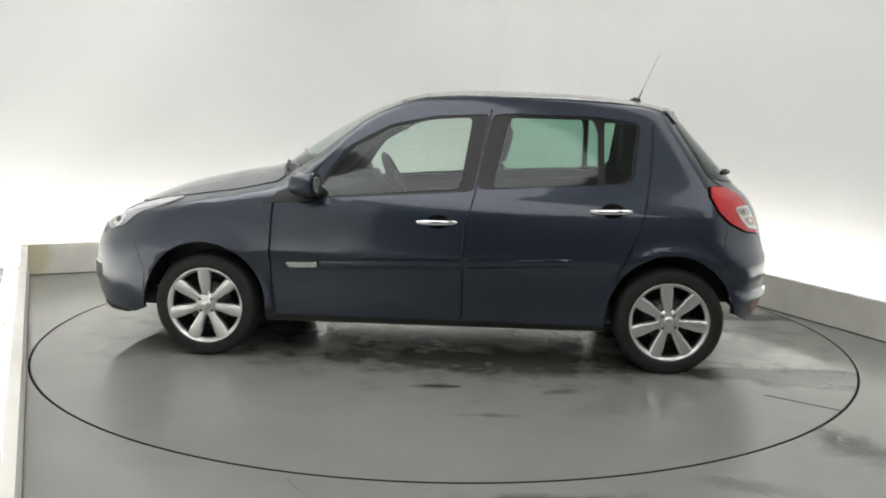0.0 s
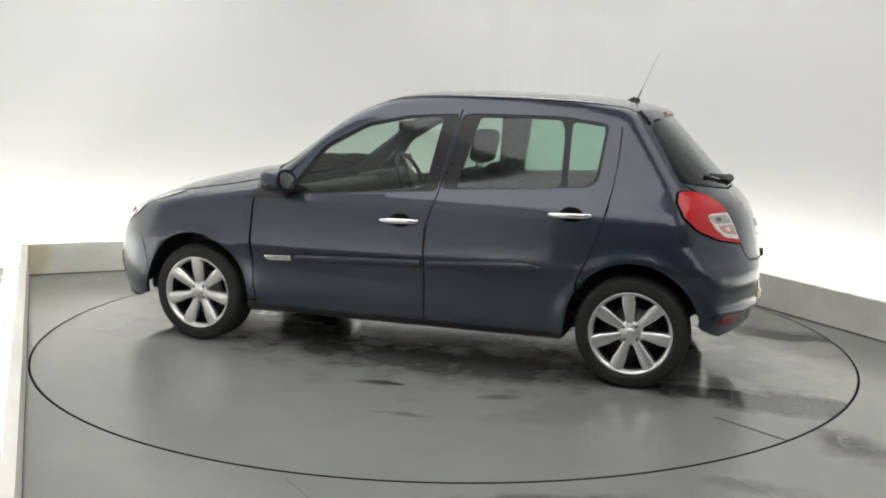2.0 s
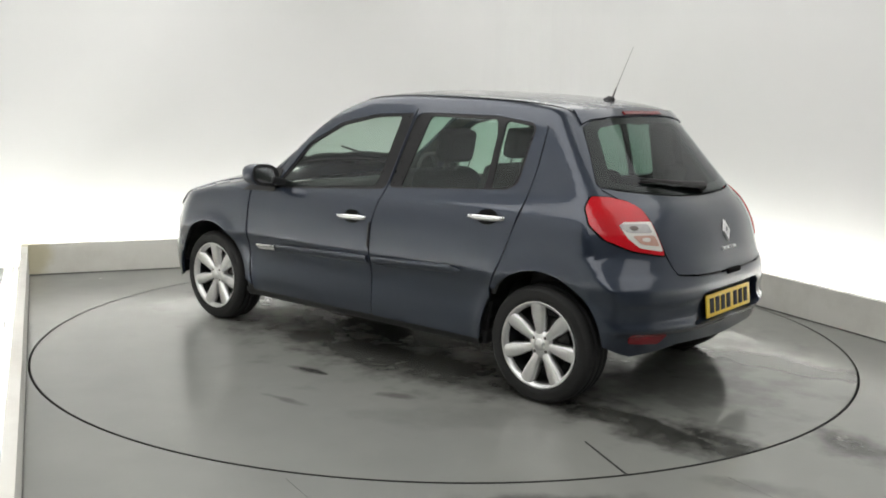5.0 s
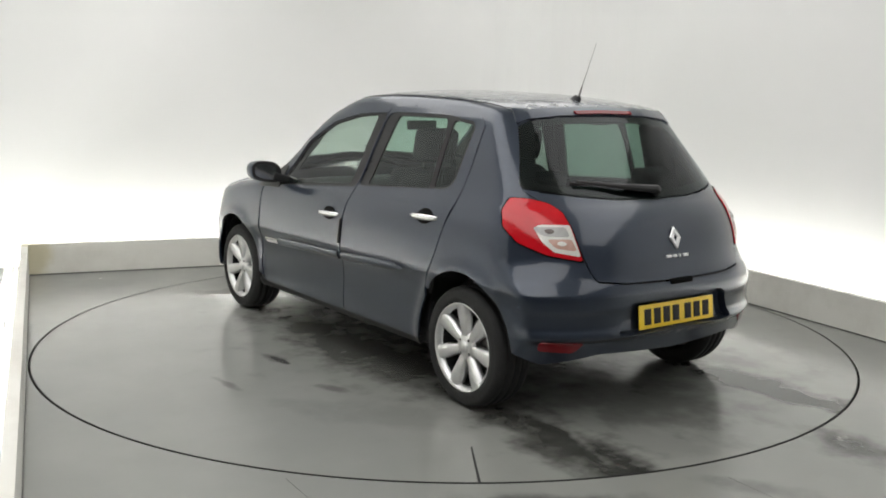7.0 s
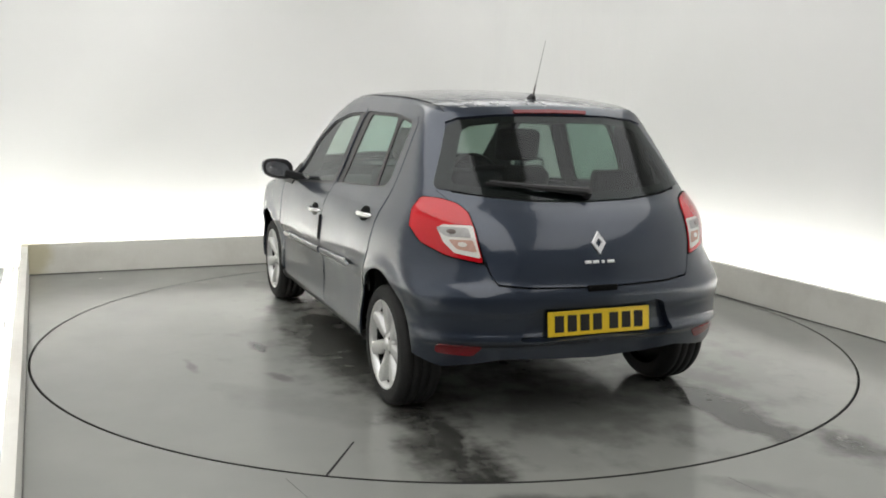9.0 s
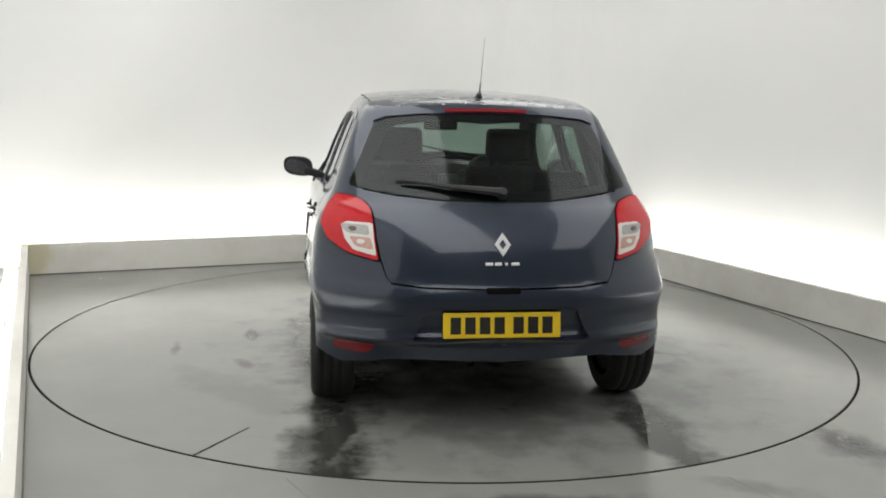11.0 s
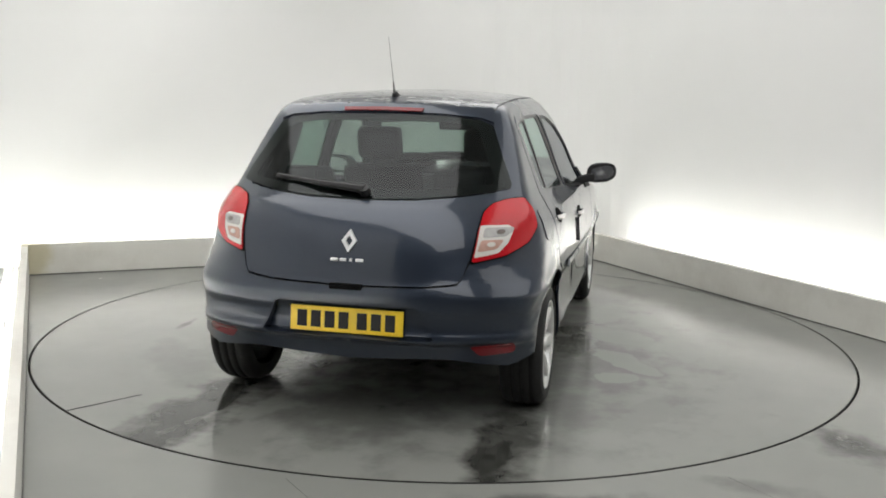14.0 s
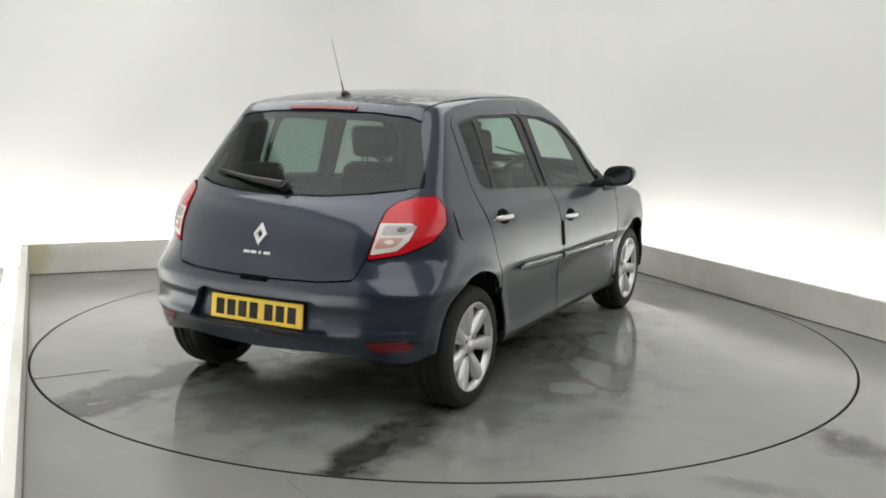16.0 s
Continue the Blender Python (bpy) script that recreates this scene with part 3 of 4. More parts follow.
LINING = simple("pale_roof_lining", (0.10, 0.10, 0.098), 0.9, 0, 0.05, 100, 0.0005)
YELLOW = simple("yellow_plate", (0.84, 0.58, 0.02), 0.35, 0, 0.05, 20, 0, 0.3)
INK = simple("black_ink", (0.012, 0.011, 0.010), 0.7)


def C(x, y, z):
    return Vector((x + CAR_DX, y + CAR_DY, z))


def rounded_box(name, c, s, material, parent, tilt=(0, 0, 0), bev=0.02, label=""):
    bm = bmesh.new()
    m = Matrix.Translation(C(*c)) @ Euler([radians(a) for a in tilt]).to_matrix().to_4x4()
    box(bm, (0, 0, 0), s, m, min(bev, min(s) * 0.45))
    for f in bm.faces:
        f.smooth = True
    return part(name, bm, material, parent, label)


def lathe(name, profile, material, n=48, at=(0, 0, 0)):
    """Turns (radius, y) round the y axis."""
    V, F, k = [], [], len(profile)
    for i in range(n):
        a = 2 * math.pi * i / n
        for r, y in profile:
            V.append((at[0] + r * math.cos(a), at[1] + y, at[2] + r * math.sin(a)))
    for i in range(n):
        for j in range(k - 1):
            F.append((i * k + j, i * k + j + 1, ((i + 1) % n) * k + j + 1, ((i + 1) % n) * k + j))
    return mesh_of(name, V, F, material, True)


# ---------------------------------------------------------------- outlines
ARCH_F = lambda a0, a1: arc(WB, HUB_Z, 0.352, 0.37, a0, a1)
ARCH_R = lambda a0, a1: arc(0.0, HUB_Z, 0.347, 0.37, a0, a1)

FRONT_DOOR = [(2.164, 0.262), (2.186, 0.40), (2.188, 0.54), (2.18, 0.75), (2.172, 0.89), (2.06, 0.945), (1.80, 1.228), (1.56, 1.352), (1.30, 1.402), (1.0, 1.415), (1.003, 1.40),
              (1.074, 0.957), (1.119, 0.788), (1.130, 0.55), (1.131, 0.262)]
FRONT_DLO = [(2.0, 0.912), (1.785, 1.198), (1.55, 1.324), (1.30, 1.375), (1.008, 1.389), (1.0785, 0.972)]
FRONT_PANE = [(1.965, 0.927), (1.775, 1.185), (1.545, 1.312), (1.30, 1.363), (1.098, 1.375), (1.155, 0.986)]
REAR_DOOR = [(1.124, 0.262), (1.123, 0.55), (1.112, 0.788), (1.067, 0.957), (0.995, 1.40), (0.99, 1.416), (0.88, 1.42), (0.44, 1.415), (0.17, 1.388), (0.118, 1.345), (0.122, 1.15),
             (0.137, 1.027), (0.17, 0.85), (0.212, 0.721), (0.30, 0.535)] + ARCH_R(33, 2) + [(0.352, 0.262)]
REAR_DLO = [(1.0625, 0.980), (0.991, 1.389), (0.88, 1.392), (0.44, 1.387), (0.21, 1.358), (0.182, 1.335), (0.212, 1.06), (0.262, 1.026)]
REAR_PANE = [(0.975, 0.996), (0.890, 1.378), (0.44, 1.374), (0.412, 1.30), (0.408, 1.022)]
QUARTER_PANE = [(0.372, 1.026), (0.378, 1.366), (0.215, 1.345), (0.200, 1.33), (0.228, 1.07), (0.268, 1.038)]


def build_body(car):
    LR = (car, car)
    # doors
    fd = both("front_door", "side", [soften(FRONT_DOOR, 0.02), soften(FRONT_DLO, 0.03)], PAINT, LR)
    rd = both("rear_door", "side", [soften(REAR_DOOR, 0.02), soften(REAR_DLO, 0.05)], PAINT, LR)
    grow = lambda loop, k: [(np.mean([p[0] for p in loop]) + (x - np.mean([p[0] for p in loop])) * k, np.mean([p[1] for p in loop]) + (z - np.mean([p[1] for p in loop])) * k) for x, z in loop]
    both("window_trim", "side", [soften(grow(FRONT_DLO, 1.015), 0.03), soften(FRONT_PANE, 0.035)], BLACK_GLOSS, fd, "gloss black window surround", off=-0.006)
    both("window_trim", "side", [soften(grow(REAR_DLO, 1.015), 0.05), soften(REAR_PANE, 0.025), soften(QUARTER_PANE, 0.03)], BLACK_GLOSS, rd, "gloss black window surround", off=-0.006)
    for loop, doors, m in ((FRONT_PANE, fd, CLEAR), (REAR_PANE, rd, PRIVACY), (QUARTER_PANE, rd, PRIVACY)):
        both("window", "side", [soften(grow(loop, 1.02), 0.03)], m, doors, "green-tinted glass pane", off=-0.009, depth=0.0005, step=0.06)
    # rub strips, handles
    def strip(x0, z0, x1, z1, h):
        return [(x0, z0 + h), (x0 + (x1 - x0) * 0.85, z0 + (z1 - z0) * 0.85 + h), (x1, z1), (x0 + (x1 - x0) * 0.85, z0 + (z1 - z0) * 0.85 - h), (x0, z0 - h)]
    def dome(x0, z0, x1, z1, h):
        return lambda P: 0.016 * np.sqrt(np.clip(1 - ((P[:, 2] - (z0 + (z1 - z0) * (P[:, 0] - x0) / (x1 - x0))) / h) ** 2, 0, 1))
    kw = dict(off=0.003, depth=0.008, step=0.010, domed=True)
    both("rub_strip", "side", [soften([(1.915, 0.577), (1.14, 0.605), (1.14, 0.560), (1.915, 0.532)], 0.006)], PAINT, fd, "body-coloured rubbing strip", lift=dome(1.915, 0.5545, 1.14, 0.5825, 0.026), **kw)
    both("badge_strip", "side", [soften([(2.105, 0.566), (1.93, 0.573), (1.93, 0.538), (2.085, 0.532)], 0.008)], CHROME, fd, "bright silver strip end", lift=dome(2.1, 0.549, 1.93, 0.5555, 0.025), **kw)
    both("rub_strip", "side", [soften(strip(1.10, 0.583, 0.455, 0.612, 0.022), 0.02)], PAINT, rd, "body-coloured rubbing strip", lift=dome(1.10, 0.583, 0.455, 0.612, 0.026), **kw)
    for doors, x, z in ((fd, 1.270, 0.806), (rd, 0.335, 0.887)):
        # no real hollow: a near-black disc gives the recess its shade
        both("handle_cup_shade", "side", [np.array(arc(x - 0.005, z + 0.003, 0.062, 0.037, 0, 345, 24))], HOLLOW, doors, "near-black disc painting the shade of the recess behind the handle", off=0.005, depth=0.006, step=0.012)
        for side in (0, 1):
            s = -1 if side else 1
            y = float(on_side([(x, z)])[0][1]) + 0.020
            V, F, n, k = [], [], 14, 10
            for i in range(n + 1):
                t = i / n * 2 - 1
                cx, cy = x + 0.113 * t, y - 0.024 * abs(t) ** 3.0 + 0.004
                hz, hy = 0.0145 * (1 - 0.35 * abs(t) ** 4), 0.008
                for j in range(k):
                    a = 2 * math.pi * j / k
                    V.append(C(cx, s * (cy + hy * math.cos(a)), z + hz * math.sin(a) + 0.006 * t * -0.4))
            for i in range(n):
                for j in range(k):
                    q = (i * k + j, i * k + (j + 1) % k, (i + 1) * k + (j + 1) % k, (i + 1) * k + j)
                    F.append(q if s < 0 else q[::-1])
            F += [tuple(range(k)), tuple(range(n * k, n * k + k))]
            part("handle", mesh_of("handle", V, F, CHROME, True), None, doors[side], "chrome pull handle")
    for side in (0, 1):
        s = -1 if side else 1
        bm = bmesh.new()
        lo, hi = on_side([(1.1285, 0.65)])[0], on_side([(1.1225, 0.79)])[0]
        cyl(bm, C(lo[0], s * (lo[1] + 0.006), lo[2]), C(hi[0], s * (hi[1] + 0.006), hi[2]), 0.008, 8)
        part("edge_guard", bm, BLACK, fd[side], "black rubber door edge guard")
    # front wings, rear quarters
    F_ = ("front", 1.9)
    top_edge = on_top([(2.20, 0.655), (2.35, 0.66), (2.6, 0.66), (2.8, 0.62), (2.92, 0.56), (3.06, 0.47)])
    wing = np.concatenate([on_side([(2.176, 0.29), (2.196, 0.40), (2.198, 0.54), (2.19, 0.75), (2.182, 0.89), (2.15, 0.93)]), top_edge,
                           [(3.17, 0.50, 0.70), (3.16, 0.54, 0.60)], on_side([(3.02, 0.48), (2.98, 0.38)] + ARCH_F(8, 176))])
    both("front_wing", F_, [flat(F_, wing)], PAINT, LR)
    R_ = ("rear", 0.75)
    quarter = np.concatenate([on_side([(0.1135, 1.345), (0.1175, 1.15), (0.1325, 1.027), (0.1655, 0.85), (0.2075, 0.721), (0.290, 0.545)] + ARCH_R(41, 172)),
                              on_side([(-0.40, 0.33)]), on_rear([(0.66, 0.5), (0.58, 0.70), (0.50, 0.80), (0.54, 0.97), (0.60, 1.04), (0.555, 1.2), (0.50, 1.33), (0.46, 1.39)]), on_top([(-0.03, 0.46), (0.1, 0.50)])])
    both("rear_quarter", R_, [flat(R_, quarter)], PAINT, LR, off=-0.001)
    # rails and pillars above the doors
    S_ = ("top", 0.8)
    rail = np.concatenate([on_side([(2.21, 0.93), (2.05, 0.985), (1.79, 1.232), (1.55, 1.352), (1.30, 1.401), (0.88, 1.417), (0.44, 1.412), (0.17, 1.362), (0.06, 1.32)]),
                           on_top([(0.0, 0.52), (0.1, 0.505), (0.6, 0.52), (1.2, 0.51), (1.45, 0.50), (1.75, 0.565), (2.0, 0.595), (2.2, 0.61)])])
    both("roof_rail", S_, [flat(S_, rail)], PAINT, LR, off=-0.003, depth=0.02)
    both("pillar_lining", S_, [flat(S_, rail)], LINING, LR, "pale inner pillar lining", off=-0.034, depth=0.004, step=0.05)
    # roof, screen, bonnet
    def sym(left):
        P = np.array(left)
        return np.concatenate([P, (P * [1, -1, 1])[::-1]])
    roof = sym(on_top([(1.555, 0.001), (1.54, 0.25), (1.475, 0.515), (1.2, 0.538), (0.6, 0.545), (0.1, 0.53), (-0.01, 0.50), (-0.055, 0.32), (-0.075, 0.001)]))
    part("roof", shell("roof", S_, [flat(S_, roof)], PAINT_WET, off=0.0, depth=0.008, step=0.04), None, car, "body-coloured roof beaded with rain")
    part("roof_lining", shell("roof_lining", S_, [flat(S_, roof)], LINING, off=-0.035, depth=0.004, step=0.06), None, car, "pale cloth roof lining")
    for s in (1, -1):
        seam = on_top([(1.46, 0.507), (1.2, 0.530), (0.6, 0.537), (0.1, 0.522), (-0.005, 0.492), (-0.005, 0.503), (0.1, 0.533), (0.6, 0.548), (1.2, 0.541), (1.455, 0.518)])
        part("roof_seam", shell("roof_seam", S_, [flat(S_, seam)], BLACK, off=-0.0015, depth=0.003, step=0.03, mirror=s < 0), None, car, "black rubber roof seam")
    screen = sym(on_top([(2.25, 0.001), (2.2, 0.35), (2.09, 0.60), (2.02, 0.615), (1.75, 0.585), (1.50, 0.52), (1.555, 0.25), (1.57, 0.001)]))
    part("windscreen", shell("windscreen", S_, [flat(S_, screen)], CLEAR, off=0.001, depth=0.0005, step=0.06), None, car, "green-tinted windscreen")
    B_ = ("top", 0.45)
    bonnet = sym(on_top([(2.27, 0.001), (2.23, 0.35), (2.17, 0.58), (2.2, 0.64), (2.4, 0.67), (2.65, 0.665), (2.85, 0.60), (3.02, 0.48), (3.13, 0.30), (3.17, 0.001)]))
    part("bonnet", shell("bonnet", B_, [flat(B_, bonnet)], PAINT, off=0.004, depth=0.014, step=0.04), None, car)
    cowl = sym(on_top([(2.33, 0.001), (2.28, 0.35), (2.2, 0.60), (2.08, 0.60), (2.18, 0.35), (2.235, 0.001)]))
    part("scuttle", shell("scuttle", B_, [flat(B_, cowl)], BLACK, off=-0.003, depth=0.01, step=0.04), None, car, "black scuttle panel below the windscreen")
    # tail
    def rsym(left):
        P = np.array(left)
        return np.concatenate([P, (P * [1, -1, 1])[::-1]])
    hatch_side = [(0.60, 1.0), (0.566, 0.965), (0.548, 0.88), (0.524, 0.765), (0.505, 0.70), (0.485, 0.672)]
    hatch = rsym(np.concatenate([on_rear([(0.001, 1.004), (0.25, 1.010), (0.45, 1.028), (0.655, 1.056)]), on_rear(hatch_side + [(0.35, 0.658), (0.001, 0.65)])]))
    tail = part("tailgate", shell("tailgate", R_, [flat(R_, hatch)], PAINT, off=0.003, depth=0.016, step=0.03), None, car)
    gl = rsym(np.concatenate([on_rear([(0.001, 1.392), (0.3, 1.385), (0.47, 1.368), (0.535, 1.34), (0.59, 1.22), (0.655, 1.085), (0.652, 1.064), (0.45, 1.036), (0.25, 1.018), (0.001, 1.012)])]))
    gl_in = rsym(np.concatenate([on_rear([(0.001, 1.365), (0.3, 1.357), (0.43, 1.342), (0.475, 1.318), (0.535, 1.20), (0.585, 1.10), (0.575, 1.085), (0.45, 1.072), (0.25, 1.055), (0.001, 1.05)])]))
    part("rear_window", shell("rear_window", R_, [flat(R_, gl)], TAIL, off=0.004, depth=0.0005, step=0.05), None, tail, "dark tinted rear window")
    part("window_border", shell("window_border", R_, [flat(R_, gl), flat(R_, gl_in)], BLACK_GLOSS, off=0.0, depth=0.004, step=0.03), None, tail, "black border of the rear glass")
    lip = rsym(np.concatenate([on_top([(-0.015, 0.001), (-0.010, 0.30), (0.02, 0.46), (0.05, 0.515)]), on_rear([(0.535, 1.352), (0.475, 1.373), (0.3, 1.389), (0.001, 1.396)])]))
    part("spoiler", shell("spoiler", R_, [flat(R_, lip)], PAINT, off=0.011, depth=0.022, step=0.025), None, tail, "body-coloured roof spoiler above the rear glass")
    br = rsym(on_rear([(0.001, 1.412), (0.20, 1.408), (0.195, 1.394), (0.001, 1.397)]))
    part("brake_light", shell("brake_light", R_, [flat(R_, br)], RED_DARK, off=0.018, depth=0.02, step=0.02), None, tail, "dark red high brake light")
    # bumper with a hollow for the plate
    bump_top = [(0.001, 0.642), (0.35, 0.650), (0.485, 0.663), (0.51, 0.70), (0.53, 0.757)]
    bp = np.concatenate([on_rear(bump_top), [(-0.40, 0.68, 0.775), (-0.30, 0.78, 0.80)], on_side([(-0.27, 0.72), (-0.275, 0.60)] + ARCH_R(143, 172)), on_side([(-0.40, 0.31)]), on_rear([(0.70, 0.295), (0.60, 0.31), (0.45, 0.335), (0.3, 0.33), (0.001, 0.315)])])
    recess = rsym(on_rear([(0.001, 0.582), (0.30, 0.575), (0.335, 0.555), (0.395, 0.428), (0.38, 0.420), (0.001, 0.416)]))
    bumper = part("rear_bumper", shell("rear_bumper", R_, [flat(R_, rsym(bp)), flat(R_, recess)], PAINT, off=0.002, depth=0.055, step=0.025), None, car)
    part("plate_recess", shell("plate_recess", R_, [flat(R_, rsym(on_rear([(0.001, 0.60), (0.33, 0.59), (0.42, 0.42), (0.40, 0.405), (0.001, 0.405)])))], PAINT, off=-0.036, depth=0.004, step=0.03), None, bumper)
    for s in (1, -1):
        rf = on_rear([(0.545, 0.398), (0.735, 0.406), (0.73, 0.362), (0.585, 0.350)])
        part("reflector", shell("reflector", R_, [soften(flat(R_, rf), 0.015)], RED_DARK, off=0.006, depth=0.01, step=0.02, mirror=s < 0), None, bumper, "dark red reflector")
    skirt = rsym(on_rear([(0.001, 0.37), (0.3, 0.37), (0.5, 0.37), (0.6, 0.35), (0.58, 0.30), (0.4, 0.31), (0.001, 0.295)]))
    part("skirt", shell("skirt", R_, [flat(R_, skirt)], BLACK, off=-0.05, depth=0.01, step=0.04), None, bumper, "black plastic lower skirt")
    # tail lights
    tl = np.array([(-0.195, 0.715, 1.022), (-0.27, 0.66, 1.018), (-0.345, 0.61, 1.0), (-0.40, 0.575, 0.965), (-0.445, 0.56, 0.90), (-0.485, 0.532, 0.758), (-0.40, 0.67, 0.785), (-0.30, 0.755, 0.835), (-0.235, 0.785, 0.90), (-0.205, 0.765, 0.97)])
    wl = np.array([(-0.443, 0.568, 0.912), (-0.478, 0.540, 0.778), (-0.42, 0.64, 0.797), (-0.40, 0.69, 0.84), (-0.375, 0.715, 0.895), (-0.39, 0.70, 0.912)])
    for s in (1, -1):
        lamp = part("tail_light", shell("tail_light", R_, [soften(flat(R_, tl), 0.012)], RED, off=0.010, depth=0.03, step=0.02, mirror=s < 0), None, car, "red and clear tail light")
        rim = flat(R_, tl)
        part("lamp_seal", shell("lamp_seal", R_, [soften((rim - rim.mean(0)) * 1.05 + rim.mean(0), 0.014)], HOLLOW, off=0.005, depth=0.01, step=0.025, mirror=s < 0), None, lamp, "thin black seal round the lamp")
        part("clear_lens", shell("clear_lens", R_, [soften(flat(R_, wl), 0.008)], WHITE_LENS, off=0.0125, depth=0.004, step=0.02, mirror=s < 0), None, lamp, "clear reversing and indicator lens")
        for loop, m, c in (([(0.576, 0.902), (0.570, 0.862), (0.662, 0.864), (0.688, 0.886), (0.690, 0.902)], BOWL, (0.640, 0.884)), ([(0.566, 0.852), (0.554, 0.802), (0.630, 0.813), (0.656, 0.852)], ROSE, (0.606, 0.833))):
            part("lamp_bowl", shell("lamp_bowl", R_, [soften(flat(R_, on_rear(loop)), 0.010)], m, off=0.0145, depth=0.003, step=0.012, mirror=s < 0), None, lamp, "ribbed lamp bowl behind the clear lens")
            q = on_rear([(c[0] + 0.017 * math.cos(k), c[1] + 0.010 * math.sin(k)) for k in np.linspace(0, 5.98, 14)])
            part("bulb", shell("bulb", R_, [flat(R_, q)], AMBER if m is BOWL else WHITE_LENS, off=0.017, depth=0.003, step=0.010, mirror=s < 0), None, lamp, "bulb behind the lens")
    # front end
    hl = np.array([(2.74, 0.71, 0.890), (2.90, 0.64, 0.865), (3.08, 0.53, 0.785), (3.17, 0.47, 0.715), (3.11, 0.57, 0.680), (3.0, 0.66, 0.725), (2.92, 0.70, 0.80), (2.78, 0.73, 0.848)])
    fb = np.concatenate([[(3.30, 0.001, 0.72), (3.22, 0.3, 0.70), (3.13, 0.52, 0.645)], on_side([(3.0, 0.65), (2.96, 0.6), (2.93, 0.5)] + ARCH_F(10, -4)), on_side([(3.0, 0.235)]),
                         [(3.2, 0.5, 0.22), (3.3, 0.3, 0.21), (3.33, 0.001, 0.21)]])
    grille = np.array([(3.38, 0.001, 0.50), (3.3, 0.38, 0.50), (3.28, 0.42, 0.44), (3.3, 0.34, 0.31), (3.36, 0.001, 0.30)])
    FF = ("front", 2.0)
    fbp = part("front_bumper", shell("front_bumper", FF, [flat(FF, rsym(fb)), flat(FF, rsym(grille))], PAINT, off=0.002, depth=0.02, step=0.035), None, car)
    part("grille", shell("grille", FF, [flat(FF, rsym(grille * [1, 1.03, 1]))], BLACK, off=-0.015, depth=0.004, step=0.05), None, fbp, "black lower grille")
    lip = np.array([(3.3, 0.001, 0.232), (3.25, 0.3, 0.235), (3.15, 0.52, 0.238), (2.99, 0.70, 0.242), (2.98, 0.70, 0.225), (3.15, 0.52, 0.205), (3.25, 0.3, 0.20), (3.3, 0.001, 0.20)])
    part("lip", shell("lip", FF, [flat(FF, rsym(lip))], BLACK, off=0.006, depth=0.02, step=0.035), None, fbp, "black lower lip of the bumper")
    for s in (1, -1):
        fog = np.array([(3.26, 0.44, 0.49), (3.17, 0.56, 0.475), (3.18, 0.56, 0.38), (3.28, 0.43, 0.37)])
        grl = part("fog_grille", shell("fog_grille", FF, [soften(flat(FF, fog), 0.02)], BLACK, off=0.004, depth=0.01, step=0.02, mirror=s < 0), None, fbp, "black fog lamp grille")
        bar = np.array([(3.27, 0.43, 0.500), (3.17, 0.565, 0.485), (3.17, 0.565, 0.474), (3.27, 0.43, 0.488)])
        part("bright_strip", shell("bright_strip", FF, [flat(FF, bar)], CHROME, off=0.008, depth=0.01, step=0.02, mirror=s < 0), None, grl, "thin chrome strip")
    nose = np.array([(3.2, 0.001, 0.80), (3.12, 0.36, 0.76), (3.14, 0.5, 0.64), (3.3, 0.001, 0.69)])
    part("nose_panel", shell("nose_panel", FF, [flat(FF, rsym(nose))], PAINT, off=-0.002, depth=0.01, step=0.035), None, car)
    for s in (1, -1):
        lamp = part("headlight", shell("headlight", FF, [soften(flat(FF, hl), 0.03)], LAMP_BACK, off=0.008, depth=0.03, step=0.02, mirror=s < 0), None, car, "clear swept-back headlight")
        up = np.array([(2.75, 0.71, 0.887), (2.90, 0.64, 0.862), (3.02, 0.57, 0.812), (2.96, 0.65, 0.800), (2.86, 0.71, 0.838), (2.79, 0.73, 0.850)])
        part("indicator_lens", shell("indicator_lens", FF, [soften(flat(FF, up), 0.02)], BRIGHT, off=0.0115, depth=0.004, step=0.015, mirror=s < 0), None, lamp, "pale frosted indicator lens")
        for r, m, off in ((0.040, CHROME, 0.012), (0.016, STEEL, 0.0145)):
            q = np.array([(3.055 + r * math.cos(a), 0.60 - r * math.cos(a), 0.742 + r * 0.9 * math.sin(a)) for a in np.linspace(0, 5.98, 20)])
            part("lamp_bowl", shell("lamp_bowl", FF, [flat(FF, q)], m, off=off, depth=0.004, step=0.012, mirror=s < 0), None, lamp, "silver lamp bowl with a dark projector")
    # sills, underbody, inner shells that close the joints
    both("sill", "side", [soften([(2.23, 0.27), (2.20, 0.28), (0.34, 0.28), (0.36, 0.27), (0.36, 0.222), (2.22, 0.215)], 0.01)], BLACK, LR, off=-0.004, depth=0.03)
    for jamb in ([(2.24, 0.27), (2.25, 0.88), (2.13, 0.93), (2.12, 0.27)], [(1.19, 0.27), (1.18, 0.80), (1.12, 0.97), (1.05, 1.40), (0.95, 1.40), (1.02, 0.97), (1.06, 0.80), (1.07, 0.27)],
                 [(0.15, 1.35), (0.155, 1.05), (0.19, 0.87), (0.24, 0.74), (0.36, 0.52), (0.27, 0.50), (0.14, 0.72), (0.09, 0.86), (0.06, 1.03), (0.05, 1.35)]):
        both("door_jamb", "side", [np.array(jamb)], BLACK, LR, "dark door jamb", off=-0.022, depth=0.003, step=0.05)
    both("door_card", "side", [soften([(2.15, 0.29), (2.15, 0.86), (1.95, 0.905), (0.25, 1.0), (0.20, 0.80), (0.36, 0.50), (0.36, 0.29)], 0.02)], TRIM, LR, "dark door lining", off=-0.07, depth=0.02, step=0.06)
